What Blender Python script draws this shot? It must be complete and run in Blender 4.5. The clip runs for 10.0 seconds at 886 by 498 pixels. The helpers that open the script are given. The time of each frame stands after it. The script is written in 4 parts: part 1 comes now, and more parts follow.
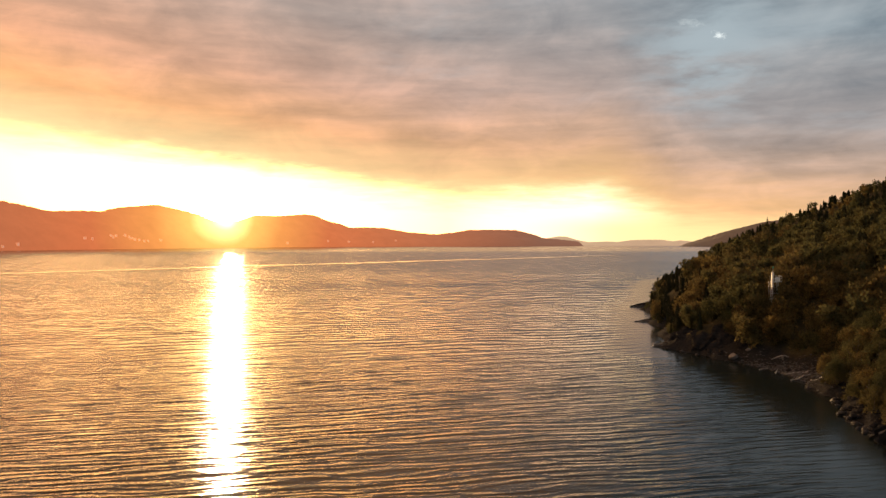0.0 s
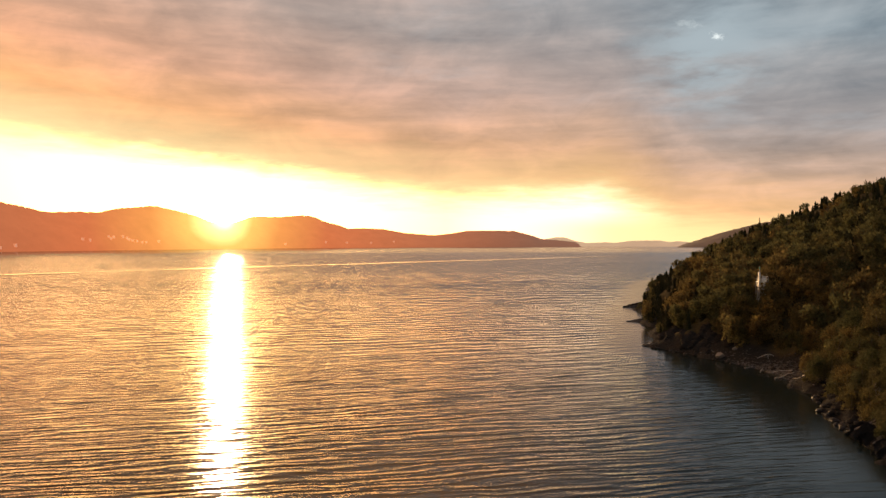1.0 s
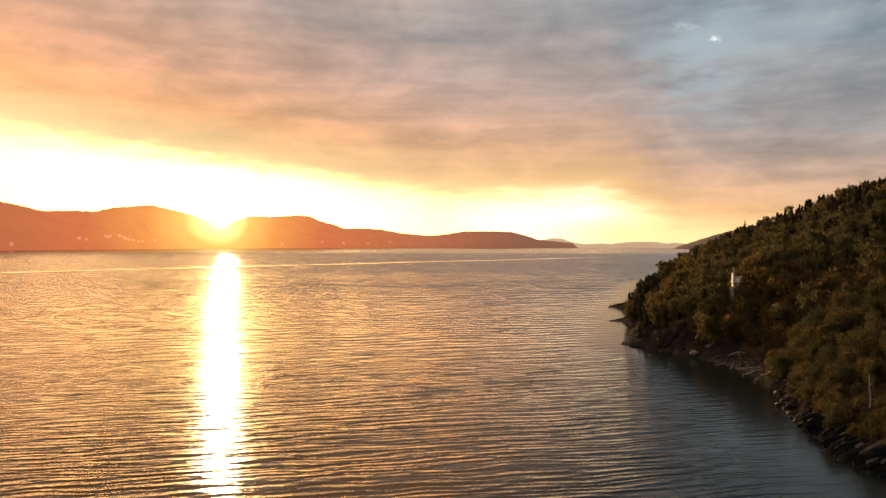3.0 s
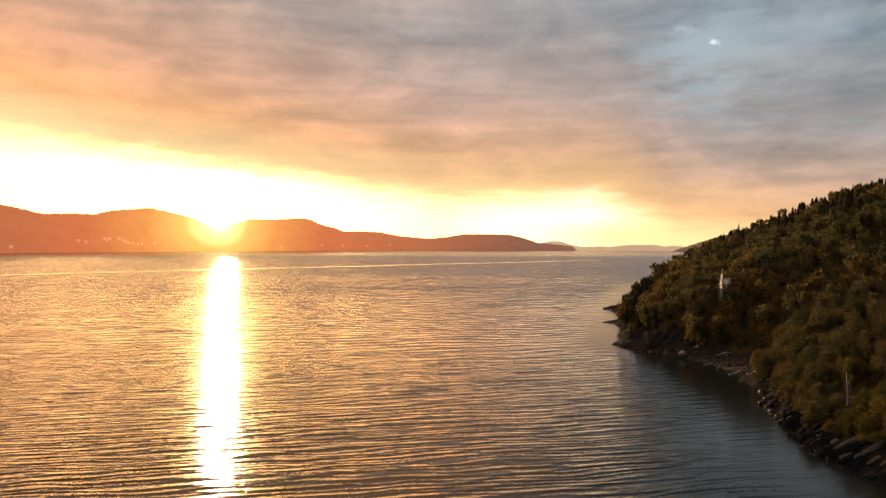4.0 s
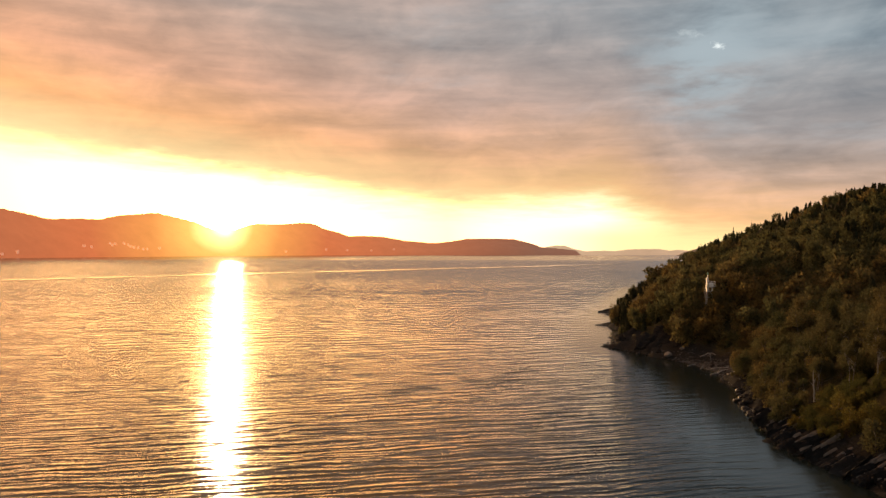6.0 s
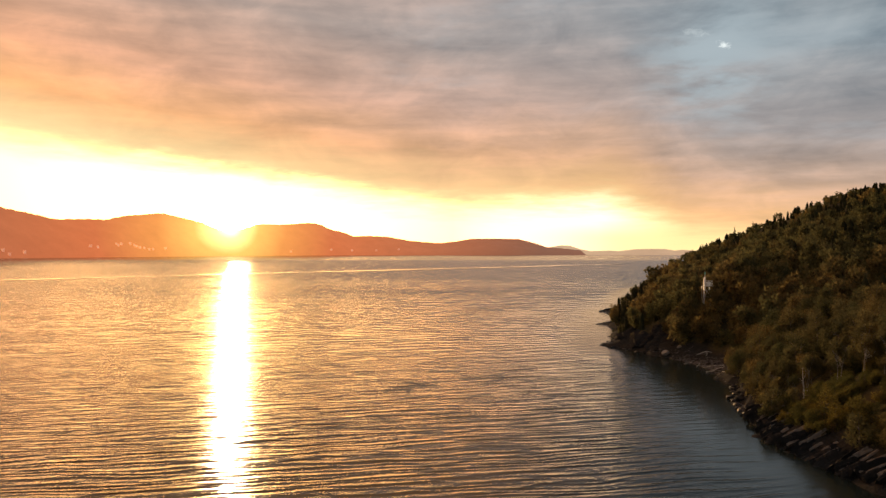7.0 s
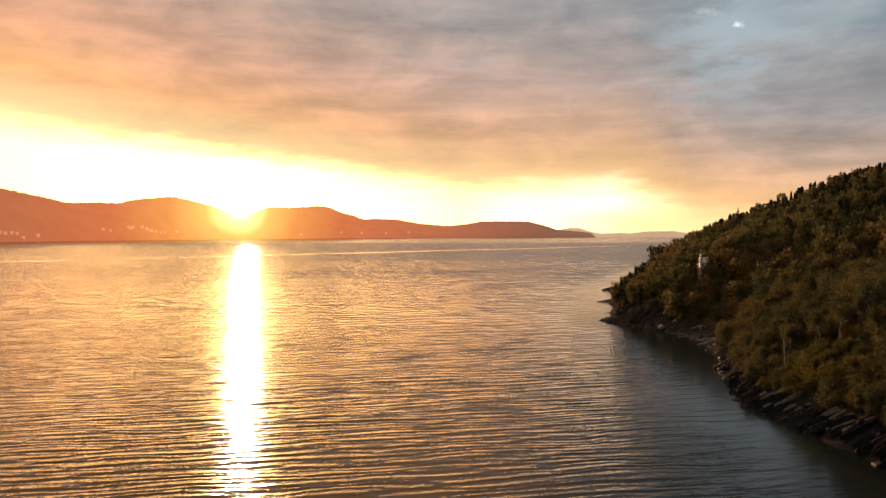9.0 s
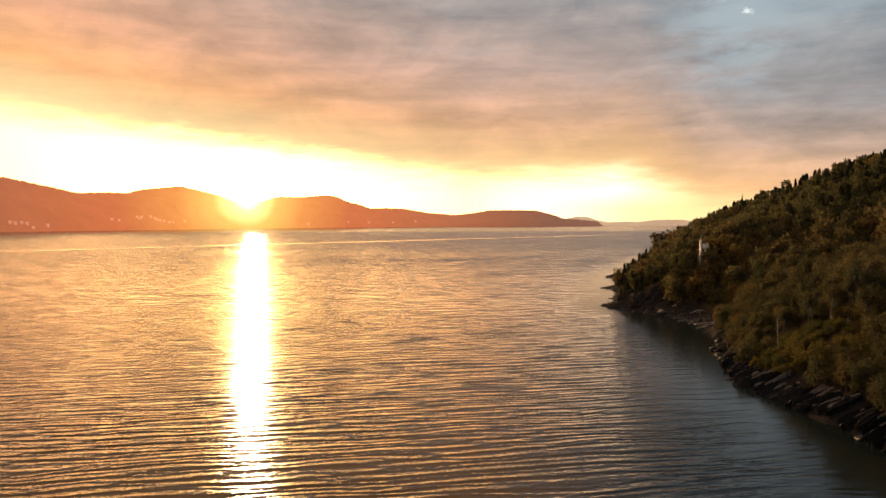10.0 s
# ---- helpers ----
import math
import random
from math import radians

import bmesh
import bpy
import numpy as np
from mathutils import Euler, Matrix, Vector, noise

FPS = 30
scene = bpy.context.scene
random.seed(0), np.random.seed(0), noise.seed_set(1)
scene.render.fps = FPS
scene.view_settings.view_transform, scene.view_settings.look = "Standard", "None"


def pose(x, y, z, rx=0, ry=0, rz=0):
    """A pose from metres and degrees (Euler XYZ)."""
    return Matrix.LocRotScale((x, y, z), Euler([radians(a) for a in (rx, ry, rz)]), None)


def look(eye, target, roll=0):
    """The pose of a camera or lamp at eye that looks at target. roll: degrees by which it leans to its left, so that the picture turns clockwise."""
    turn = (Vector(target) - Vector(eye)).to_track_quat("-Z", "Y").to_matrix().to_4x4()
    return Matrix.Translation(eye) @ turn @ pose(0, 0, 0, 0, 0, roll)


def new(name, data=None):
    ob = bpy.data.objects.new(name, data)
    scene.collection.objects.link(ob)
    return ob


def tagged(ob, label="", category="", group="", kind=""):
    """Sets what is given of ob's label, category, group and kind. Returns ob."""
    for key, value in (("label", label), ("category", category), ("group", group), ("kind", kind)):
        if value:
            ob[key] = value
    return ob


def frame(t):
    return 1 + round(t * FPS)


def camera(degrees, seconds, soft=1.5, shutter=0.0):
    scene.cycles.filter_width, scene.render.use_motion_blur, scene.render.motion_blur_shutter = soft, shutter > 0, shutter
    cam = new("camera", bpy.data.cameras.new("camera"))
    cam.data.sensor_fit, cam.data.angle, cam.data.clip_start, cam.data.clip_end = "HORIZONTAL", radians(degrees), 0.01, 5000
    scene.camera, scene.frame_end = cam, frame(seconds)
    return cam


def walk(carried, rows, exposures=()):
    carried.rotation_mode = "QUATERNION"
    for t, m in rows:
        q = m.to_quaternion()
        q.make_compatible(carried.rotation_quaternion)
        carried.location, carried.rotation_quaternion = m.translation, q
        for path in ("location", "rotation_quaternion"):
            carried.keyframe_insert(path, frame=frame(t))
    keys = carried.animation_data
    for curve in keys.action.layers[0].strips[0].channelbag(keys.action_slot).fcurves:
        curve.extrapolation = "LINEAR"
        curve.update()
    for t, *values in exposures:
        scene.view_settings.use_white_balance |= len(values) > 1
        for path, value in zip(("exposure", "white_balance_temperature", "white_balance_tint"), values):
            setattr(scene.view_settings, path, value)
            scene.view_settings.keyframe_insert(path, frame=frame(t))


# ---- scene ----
# Camera: seconds, place, then yaw, pitch and lean in degrees.
cam = camera(66.0, 10.0, soft=1.5)
PATH = [
    (0, -0.00, -0.00, 30.00, 0.016, -0.608, -0.064),
    (0.5, 0.90, -1.26, 29.98, -0.070, -0.554, -0.127),
    (1, 1.85, -2.55, 29.99, -0.118, -0.529, -0.099),
    (1.5, 2.78, -3.85, 30.07, -0.185, -0.521, -0.043),
    (2, 3.70, -5.21, 30.10, -0.243, -0.532, 0.014),
    (2.5, 4.62, -6.63, 30.01, -0.305, -0.537, 0.098),
    (4, 7.40, -10.93, 29.62, -0.385, -0.240, 0.170),
    (4.5, 8.30, -12.37, 29.60, -0.397, -0.133, 0.154),
    (5, 9.23, -13.83, 29.61, -0.281, -0.015, 0.124),
    (5.5, 10.02, -15.30, 29.62, -0.165, 0.136, 0.094),
    (7, 12.04, -19.81, 29.58, 0.415, 0.132, 0.063),
    (7.5, 12.66, -21.35, 29.29, 0.635, -0.140, 0.015),
    (8, 13.20, -22.88, 28.93, 0.845, -0.477, -0.029),
    (8.5, 13.75, -24.42, 28.50, 1.009, -0.878, -0.056),
    (9, 14.35, -25.99, 28.10, 1.252, -1.298, -0.054),
    (9.5, 14.98, -27.59, 27.69, 1.473, -1.764, -0.098),
    (10, 15.62, -29.21, 27.30, 1.861, -2.202, -0.196),
]


def aim(x, y, z, yaw, pitch, lean):
    return pose(x, y, z, 0, 0, yaw) @ pose(0, 0, 0, 90 + pitch) @ pose(0, 0, 0, 0, 0, lean)


walk(cam, [(t, aim(*row)) for t, *row in PATH])

# ---- light ----
SUN_AZ, SUN_EL = -17.6, 3.7  # degrees from +y towards +x, and above the horizon
sun_way = Vector((math.sin(radians(SUN_AZ)) * math.cos(radians(SUN_EL)),
                  math.cos(radians(SUN_AZ)) * math.cos(radians(SUN_EL)), math.sin(radians(SUN_EL))))
sun = new("sun", bpy.data.lights.new("sun", "SUN"))
sun.data.energy, sun.data.color, sun.data.angle = 3.6, (1.0, 0.62, 0.30), radians(0.55)
sun.matrix_world = look(sun_way * 100, (0, 0, 0))


class Nodes:
    """Short ways to wire a node tree."""

    def __init__(self, tree):
        self.tree = tree
        tree.nodes.clear()

    def add(self, kind, **sets):
        n = self.tree.nodes.new(kind)
        for key, value in sets.items():
            if key == "op":
                n.operation = value
            elif key == "blend":
                n.blend_type = value
        return n

    def put(self, socket, value):
        if isinstance(value, bpy.types.NodeSocket):
            self.tree.links.new(value, socket)
        elif value is not None:
            if isinstance(value, (tuple, list)) and len(value) == 3 and socket.type == "RGBA":
                value = (*value, 1.0)
            elif socket.type == "RGBA" and isinstance(value, (int, float)):
                value = (value, value, value, 1.0)
            socket.default_value = value

    def math(self, op, a, b=None, c=None, clamp=False):
        n = self.add("ShaderNodeMath", op=op)
        n.use_clamp = clamp
        for socket, value in zip(n.inputs, (a, b, c)):
            self.put(socket, value)
        return n.outputs[0]

    def vec(self, op, a, b=None):
        n = self.add("ShaderNodeVectorMath", op=op)
        self.put(n.inputs[0], a)
        self.put(n.inputs[1], b)
        return n.outputs["Value"] if op in ("LENGTH", "DOT_PRODUCT", "DISTANCE") else n.outputs[0]

    def mix(self, fac, a, b, blend="MIX"):
        n = self.add("ShaderNodeMixRGB", blend=blend)
        for socket, value in zip(n.inputs, (fac, a, b)):
            self.put(socket, value)
        return n.outputs[0]

    def step(self, value, low, high, smooth=True):
        """0 below low, 1 above high."""
        n = self.add("ShaderNodeMapRange")
        n.interpolation_type = "SMOOTHSTEP" if smooth else "LINEAR"
        for socket, v in zip(n.inputs, (value, low, high, 0.0, 1.0)):
            self.put(socket, v)
        return n.outputs[0]

    def ramp(self, fac, stops, kind="LINEAR"):
        n = self.add("ShaderNodeValToRGB")
        n.color_ramp.interpolation = kind
        e = n.color_ramp.elements
        while len(e) < len(stops):
            e.new(0.5)
        for k, (at, colour) in zip(e, stops):
            k.position, k.color = at, (*colour, 1.0)
        self.put(n.inputs[0], fac)
        return n.outputs[0]

    def noise(self, vector, scale, detail=4.0, rough=0.5, warp=0.0):
        n = self.add("ShaderNodeTexNoise")
        self.put(n.inputs["Vector"], vector)
        self.put(n.inputs["Scale"], scale)
        self.put(n.inputs["Detail"], detail)
        self.put(n.inputs["Roughness"], rough)
        self.put(n.inputs["Distortion"], warp)
        return n.outputs[0]

    def split(self, v):
        n = self.add("ShaderNodeSeparateXYZ")
        self.put(n.inputs[0], v)
        return n.outputs

    def join(self, x, y, z):
        n = self.add("ShaderNodeCombineXYZ")
        for socket, value in zip(n.inputs, (x, y, z)):
            self.put(socket, value)
        return n.outputs[0]

    def value(self, colour):
        n = self.add("ShaderNodeRGBToBW")
        self.put(n.inputs[0], colour)
        return n.outputs[0]

    def bump(self, height, strength, distance):
        n = self.add("ShaderNodeBump")
        self.put(n.inputs["Strength"], strength)
        self.put(n.inputs["Distance"], distance)
        self.put(n.inputs["Height"], height)
        return n.outputs[0]


def make_world():
    """Evening sky: a clear glowing gap over the far shore under a cloud deck whose edge sinks to the right of the sun."""
    world = bpy.data.worlds.new("evening_sky")
    scene.world = world
    world.use_nodes = True
    n = Nodes(world.node_tree)
    way = n.add("ShaderNodeTexCoord").outputs["Generated"]
    x, y, z = n.split(way)
    az = n.math("ARCTAN2", x, y)
    el = n.math("DEGREES", n.math("ARCSINE", z))
    # clear sky
    sky = n.add("ShaderNodeTexSky")
    sky.sky_type, sky.sun_disc = "NISHITA", False
    sky.sun_elevation, sky.sun_rotation = radians(SUN_EL), radians(SUN_AZ)
    sky.dust_density = 3.0
    glow_way = (math.sin(radians(SUN_AZ)) * math.cos(radians(2.2)), math.cos(radians(SUN_AZ)) * math.cos(radians(2.2)),
                math.sin(radians(2.2)))
    off = n.math("DEGREES", n.math("ARCCOSINE", n.math("MINIMUM", n.vec("DOT_PRODUCT", way, glow_way), 1.0)))
    near = n.math("MULTIPLY", n.math("EXPONENT", n.math("MULTIPLY", n.math("POWER", off, 2.0), -1 / 2.2**2)), 14.0)
    wide = n.math("MULTIPLY", n.math("EXPONENT", n.math("MULTIPLY", off, -1 / 30.0)), 3.7)
    glow = n.math("ADD", near, wide)
    lowsky = n.ramp(n.math("DIVIDE", off, 60.0), [(0.0, (2.6, 1.36, 0.43)), (0.30, (2.4, 1.07, 0.38)),
                                                  (0.50, (2.2, 1.38, 0.92)), (0.68, (1.15, 0.72, 0.30)), (1.0, (0.45, 0.38, 0.34))])
    clear = n.mix(1.0, n.mix(1.0, lowsky, n.math("MULTIPLY", glow, 1.0), "MULTIPLY"), n.mix(1.0, sky.outputs[0], 0.04, "MULTIPLY"), "ADD")
    # yellow haze low over the water, away from the sun
    low_haze = n.math("MULTIPLY", n.math("SUBTRACT", 1.0, n.step(el, 0.9, 3.3)), n.step(az, radians(3), radians(15)))
    clear = n.mix(n.math("MULTIPLY", low_haze, 0.85), clear, (1.22, 0.95, 0.42))
    # cloud deck seen in perspective
    flat = n.math("ADD", n.math("MAXIMUM", z, 0.0), 0.09)
    deck = n.join(n.math("DIVIDE", x, flat), n.math("DIVIDE", y, flat), 0.0)
    big = n.noise(deck, 0.42, 3.0, 0.5, 0.1)
    mid = n.noise(deck, 1.3, 6.0, 0.60, 0.3)
    fine = n.noise(deck, 4.2, 4.0, 0.6, 0.2)
    puffs = n.noise(n.join(n.math("MULTIPLY", az, 9.5), n.math("MULTIPLY", el, 0.33), 4.0), 1.0, 6.0, 0.58, 0.5)
    edge = n.math("SUBTRACT", 2.9, n.math("MULTIPLY", n.math("SINE", az), 7.4))
    flat_band = n.math("MULTIPLY", n.math("MULTIPLY", n.math("MAXIMUM", n.math("SINE", az), 0.0), 7.6), n.math("SUBTRACT", 1.0, n.step(az, radians(12.5), radians(20))))
    edge = n.math("ADD", edge, flat_band)
    ragged = n.math("MULTIPLY", n.math("SUBTRACT", n.math("ADD", n.math("MULTIPLY", mid, 0.65), n.math("MULTIPLY", fine, 0.35)), 0.5), 3.4)
    above = n.math("ADD", n.math("SUBTRACT", el, edge), ragged)
    overhead = n.step(above, 17.0, 24.0)
    side = n.math("ADD", n.math("MULTIPLY", n.step(az, radians(-32), radians(22), False), n.math("SUBTRACT", 1.0, overhead)),
                  n.math("MULTIPLY", n.step(az, radians(1), radians(18), False), overhead))
    side = n.math("MAXIMUM", side, n.math("SUBTRACT", 1.0, n.step(az, radians(-130), radians(-55))))
    lit = n.ramp(n.math("DIVIDE", above, 26.0), [(0.0, (1.25, 1.0, 0.50)), (0.09, (1.08, 0.74, 0.36)), (0.19, (1.0, 0.495, 0.215)),
                                                 (0.33, (0.78, 0.41, 0.245)), (0.55, (0.52, 0.36, 0.28)), (0.68, (0.60, 0.37, 0.26)), (0.80, (1.1, 0.52, 0.22)), (1.0, (1.35, 0.60, 0.21))])
    grey = n.ramp(n.math("DIVIDE", above, 26.0), [(0.0, (1.25, 0.94, 0.42)), (0.10, (0.91, 0.53, 0.26)), (0.22, (0.57, 0.39, 0.285)),
                                                  (0.36, (0.40, 0.355, 0.34)), (0.62, (0.27, 0.32, 0.355)), (0.82, (0.20, 0.24, 0.27)), (1.0, (0.17, 0.20, 0.225))])
    cloud = n.mix(side, lit, grey)
    strata = n.noise(n.join(n.math("MULTIPLY", az, 5.0), n.math("MULTIPLY", el, 0.75), 9.0), 1.0, 5.0, 0.55, 0.2)
    lumps = n.math("ADD", n.math("MULTIPLY", big, 0.23), n.math("ADD", n.math("MULTIPLY", mid, 0.22), n.math("ADD", n.math("MULTIPLY", fine, 0.07),
                   n.math("ADD", n.math("MULTIPLY", puffs, 0.27), n.math("MULTIPLY", strata, 0.21)))))
    shade = n.ramp(lumps, [(0.40, (0.70, 0.74, 0.78)), (0.50, (1.03, 1.03, 1.03)), (0.60, (1.46, 1.36, 1.30))])
    shade = n.mix(n.step(above, 0.0, 8.0), n.mix(0.6, shade, (1.0, 1.0, 1.0)), shade)
    cloud = n.mix(1.0, cloud, shade, "MULTIPLY")
    # thin places in the deck let the blue evening sky through
    thin_way = (math.sin(radians(21.0)) * math.cos(radians(14.8)), math.cos(radians(21.0)) * math.cos(radians(14.8)), math.sin(radians(14.8)))
    thin = n.math("DEGREES", n.math("ARCCOSINE", n.math("MINIMUM", n.vec("DOT_PRODUCT", way, thin_way), 1.0)))
    veil = n.math("MULTIPLY", n.math("SUBTRACT", 1.0, n.step(thin, 0.5, 7.0)), n.step(n.math("ADD", n.math("MULTIPLY", mid, 0.6), n.math("MULTIPLY", fine, 0.4)), 0.43, 0.60))
    cloud = n.mix(n.math("MULTIPLY", veil, 0.8), cloud, (0.42, 0.50, 0.54))
    breaks = n.math("MULTIPLY", n.math("MULTIPLY", n.step(mid, 0.50, 0.66), n.step(side, 0.30, 0.75)), n.math("MULTIPLY", n.step(above, 7.0, 13.0), 0.35))
    cloud = n.mix(breaks, cloud, (0.40, 0.47, 0.51))
    # two small ragged holes with bright sky behind
    for hole_az, hole_el, wide_az, tall_el, gain in ((22.0, 15.6, 0.46, 0.25, 1.0), (19.9, 16.7, 0.9, 0.28, 0.22)):
        da = n.math("DIVIDE", n.math("SUBTRACT", n.math("DEGREES", az), hole_az), wide_az)
        de = n.math("DIVIDE", n.math("SUBTRACT", el, hole_el), tall_el)
        away = n.math("SQRT", n.math("ADD", n.math("POWER", da, 2.0), n.math("POWER", n.math("ADD", de, n.math("MULTIPLY", da, 0.5)), 2.0)))
        shred = n.noise(n.join(n.math("MULTIPLY", az, 120.0), n.math("MULTIPLY", el, 3.4), hole_az), 1.0, 4.0, 0.6, 0.4)
        clear_bit = n.math("SUBTRACT", 1.0, n.step(n.math("ADD", away, n.math("MULTIPLY", n.math("SUBTRACT", shred, 0.5), 3.0)), 0.1, 1.3))
        cloud = n.mix(n.math("MULTIPLY", clear_bit, gain), cloud, (0.85, 0.92, 0.92))
    cover = n.step(above, -1.3, 2.2)
    colour = n.mix(cover, clear, cloud)
    back = n.add("ShaderNodeBackground")
    n.put(back.inputs["Color"], colour)
    n.put(back.inputs["Strength"], 1.0)
    out = n.add("ShaderNodeOutputWorld")
    n.put(out.inputs["Surface"], back.outputs[0])


make_world()


# ---- materials ----
def material(name):
    m = bpy.data.materials.new(name)
    m.use_nodes = True
    n = Nodes(m.node_tree)
    out = n.add("ShaderNodeOutputMaterial")
    p = n.add("ShaderNodeBsdfPrincipled")
    n.put(out.inputs["Surface"], p.outputs[0])
    return m, n, p, out


def place_of(n):
    return n.add("ShaderNodeNewGeometry").outputs["Position"]


def water_material(name, rough, choppy):
    m, n, p, out = material(name)
    at = place_of(n)
    x, y, z = n.split(at)
    skew = n.math("SUBTRACT", y, n.math("MULTIPLY", x, 0.20))

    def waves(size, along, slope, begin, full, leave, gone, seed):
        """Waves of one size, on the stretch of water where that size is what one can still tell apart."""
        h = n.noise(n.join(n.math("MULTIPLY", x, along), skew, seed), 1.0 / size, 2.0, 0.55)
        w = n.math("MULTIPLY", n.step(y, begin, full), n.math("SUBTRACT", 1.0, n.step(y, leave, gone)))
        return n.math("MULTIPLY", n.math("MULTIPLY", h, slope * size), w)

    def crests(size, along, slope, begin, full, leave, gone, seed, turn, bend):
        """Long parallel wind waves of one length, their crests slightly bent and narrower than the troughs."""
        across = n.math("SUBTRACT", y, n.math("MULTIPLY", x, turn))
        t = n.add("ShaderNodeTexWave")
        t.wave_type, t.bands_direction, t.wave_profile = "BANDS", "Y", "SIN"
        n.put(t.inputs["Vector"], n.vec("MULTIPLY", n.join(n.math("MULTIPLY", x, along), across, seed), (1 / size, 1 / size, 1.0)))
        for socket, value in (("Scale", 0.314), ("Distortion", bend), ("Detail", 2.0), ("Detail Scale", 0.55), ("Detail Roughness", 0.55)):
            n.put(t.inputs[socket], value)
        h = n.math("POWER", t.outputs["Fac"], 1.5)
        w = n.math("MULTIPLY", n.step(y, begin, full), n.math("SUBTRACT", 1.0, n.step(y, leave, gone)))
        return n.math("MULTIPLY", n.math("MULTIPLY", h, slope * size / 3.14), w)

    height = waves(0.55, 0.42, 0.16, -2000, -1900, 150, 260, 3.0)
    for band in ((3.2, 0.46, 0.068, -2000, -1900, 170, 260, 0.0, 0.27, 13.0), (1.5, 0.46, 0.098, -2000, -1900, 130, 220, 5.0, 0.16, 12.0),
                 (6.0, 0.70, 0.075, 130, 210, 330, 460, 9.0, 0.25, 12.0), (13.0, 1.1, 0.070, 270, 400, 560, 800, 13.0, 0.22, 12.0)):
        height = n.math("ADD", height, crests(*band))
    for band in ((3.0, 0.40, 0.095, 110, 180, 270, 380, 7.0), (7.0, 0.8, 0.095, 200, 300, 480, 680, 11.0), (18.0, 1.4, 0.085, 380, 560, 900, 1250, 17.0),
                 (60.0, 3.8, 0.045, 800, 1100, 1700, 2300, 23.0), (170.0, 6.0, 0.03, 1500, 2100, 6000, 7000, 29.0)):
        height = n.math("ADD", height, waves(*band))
    # far bump tilted shorewards mirrors higher sky, like leaning faces seen between the crests
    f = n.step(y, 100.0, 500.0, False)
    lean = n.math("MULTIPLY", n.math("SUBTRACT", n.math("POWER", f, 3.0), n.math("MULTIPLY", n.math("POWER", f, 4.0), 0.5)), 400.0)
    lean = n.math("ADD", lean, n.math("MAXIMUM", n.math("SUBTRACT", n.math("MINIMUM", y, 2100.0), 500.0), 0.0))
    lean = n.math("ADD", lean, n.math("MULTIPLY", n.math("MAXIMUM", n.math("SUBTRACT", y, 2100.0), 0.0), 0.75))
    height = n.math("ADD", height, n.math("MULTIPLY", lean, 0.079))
    lee = n.add("ShaderNodeAttribute")
    lee.attribute_name = "open_water"
    gust = n.math("ADD", 0.05, n.math("MULTIPLY", n.math("POWER", lee.outputs["Fac"], 2.2), 0.95))
    n.put(p.inputs["Base Color"], (0.011, 0.017, 0.016))
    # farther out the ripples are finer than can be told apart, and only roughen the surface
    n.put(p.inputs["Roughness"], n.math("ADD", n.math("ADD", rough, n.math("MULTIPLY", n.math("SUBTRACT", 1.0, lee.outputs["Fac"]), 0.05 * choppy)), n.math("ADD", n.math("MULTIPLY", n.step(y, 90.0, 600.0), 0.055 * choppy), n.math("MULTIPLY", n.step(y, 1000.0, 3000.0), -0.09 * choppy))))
    n.put(p.inputs["IOR"], 1.36)
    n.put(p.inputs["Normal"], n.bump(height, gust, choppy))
    return m


def rock_material(name, dark, pale, rough=0.75):
    m, n, p, out = material(name)
    at = place_of(n)
    x, y, z = n.split(at)
    grain = n.noise(at, 6.0, 6.0, 0.65)
    patch = n.noise(at, 0.9, 4.0, 0.6, 0.5)
    beds = n.noise(n.join(n.math("ADD", n.math("MULTIPLY", x, 1.7), n.math("MULTIPLY", y, -1.0)), n.math("MULTIPLY", z, 3.0), 0.0), 1.6, 3.0, 0.6)
    tone = n.math("ADD", n.math("MULTIPLY", grain, 0.45), n.math("ADD", n.math("MULTIPLY", patch, 0.35), n.math("MULTIPLY", beds, 0.2)))
    n.put(p.inputs["Base Color"], n.ramp(tone, [(0.30, dark), (0.70, pale)]))
    # the tide keeps the foot of the rocks wet and smooth
    wet = n.math("SUBTRACT", 1.0, n.step(n.math("ADD", z, n.math("MULTIPLY", patch, 0.8)), 0.5, 1.5))
    n.put(p.inputs["Specular IOR Level"], n.math("ADD", 0.03, n.math("MULTIPLY", wet, 0.16)))
    n.put(p.inputs["Roughness"], n.math("SUBTRACT", rough, n.math("MULTIPLY", wet, 0.28)))
    n.put(p.inputs["Normal"], n.bump(n.math("ADD", n.math("MULTIPLY", grain, 0.3), beds), 0.7, 0.25))
    return m


def ground_material():
    m, n, p, out = material("hillside_soil")
    at = place_of(n)
    x, y, z = n.split(at)
    grain = n.noise(at, 2.2, 6.0, 0.65)
    patch = n.noise(at, 0.16, 4.0, 0.6, 0.4)
    moss = n.ramp(n.math("ADD", n.math("MULTIPLY", grain, 0.5), n.math("MULTIPLY", patch, 0.5)),
                  [(0.32, (0.034, 0.030, 0.018)), (0.52, (0.062, 0.053, 0.027)), (0.70, (0.095, 0.074, 0.034))])
    stone = n.ramp(grain, [(0.30, (0.012, 0.012, 0.012)), (0.72, (0.040, 0.039, 0.038))])
    bare = n.math("SUBTRACT", 1.0, n.step(n.math("ADD", z, n.math("MULTIPLY", n.math("SUBTRACT", patch, 0.5), 6.0)), 2.6, 4.6))
    n.put(p.inputs["Base Color"], n.mix(bare, moss, stone))
    n.put(p.inputs["Roughness"], 0.95)
    n.put(p.inputs["Specular IOR Level"], 0.05)
    n.put(p.inputs["Normal"], n.bump(grain, 0.8, 0.4))
    return m


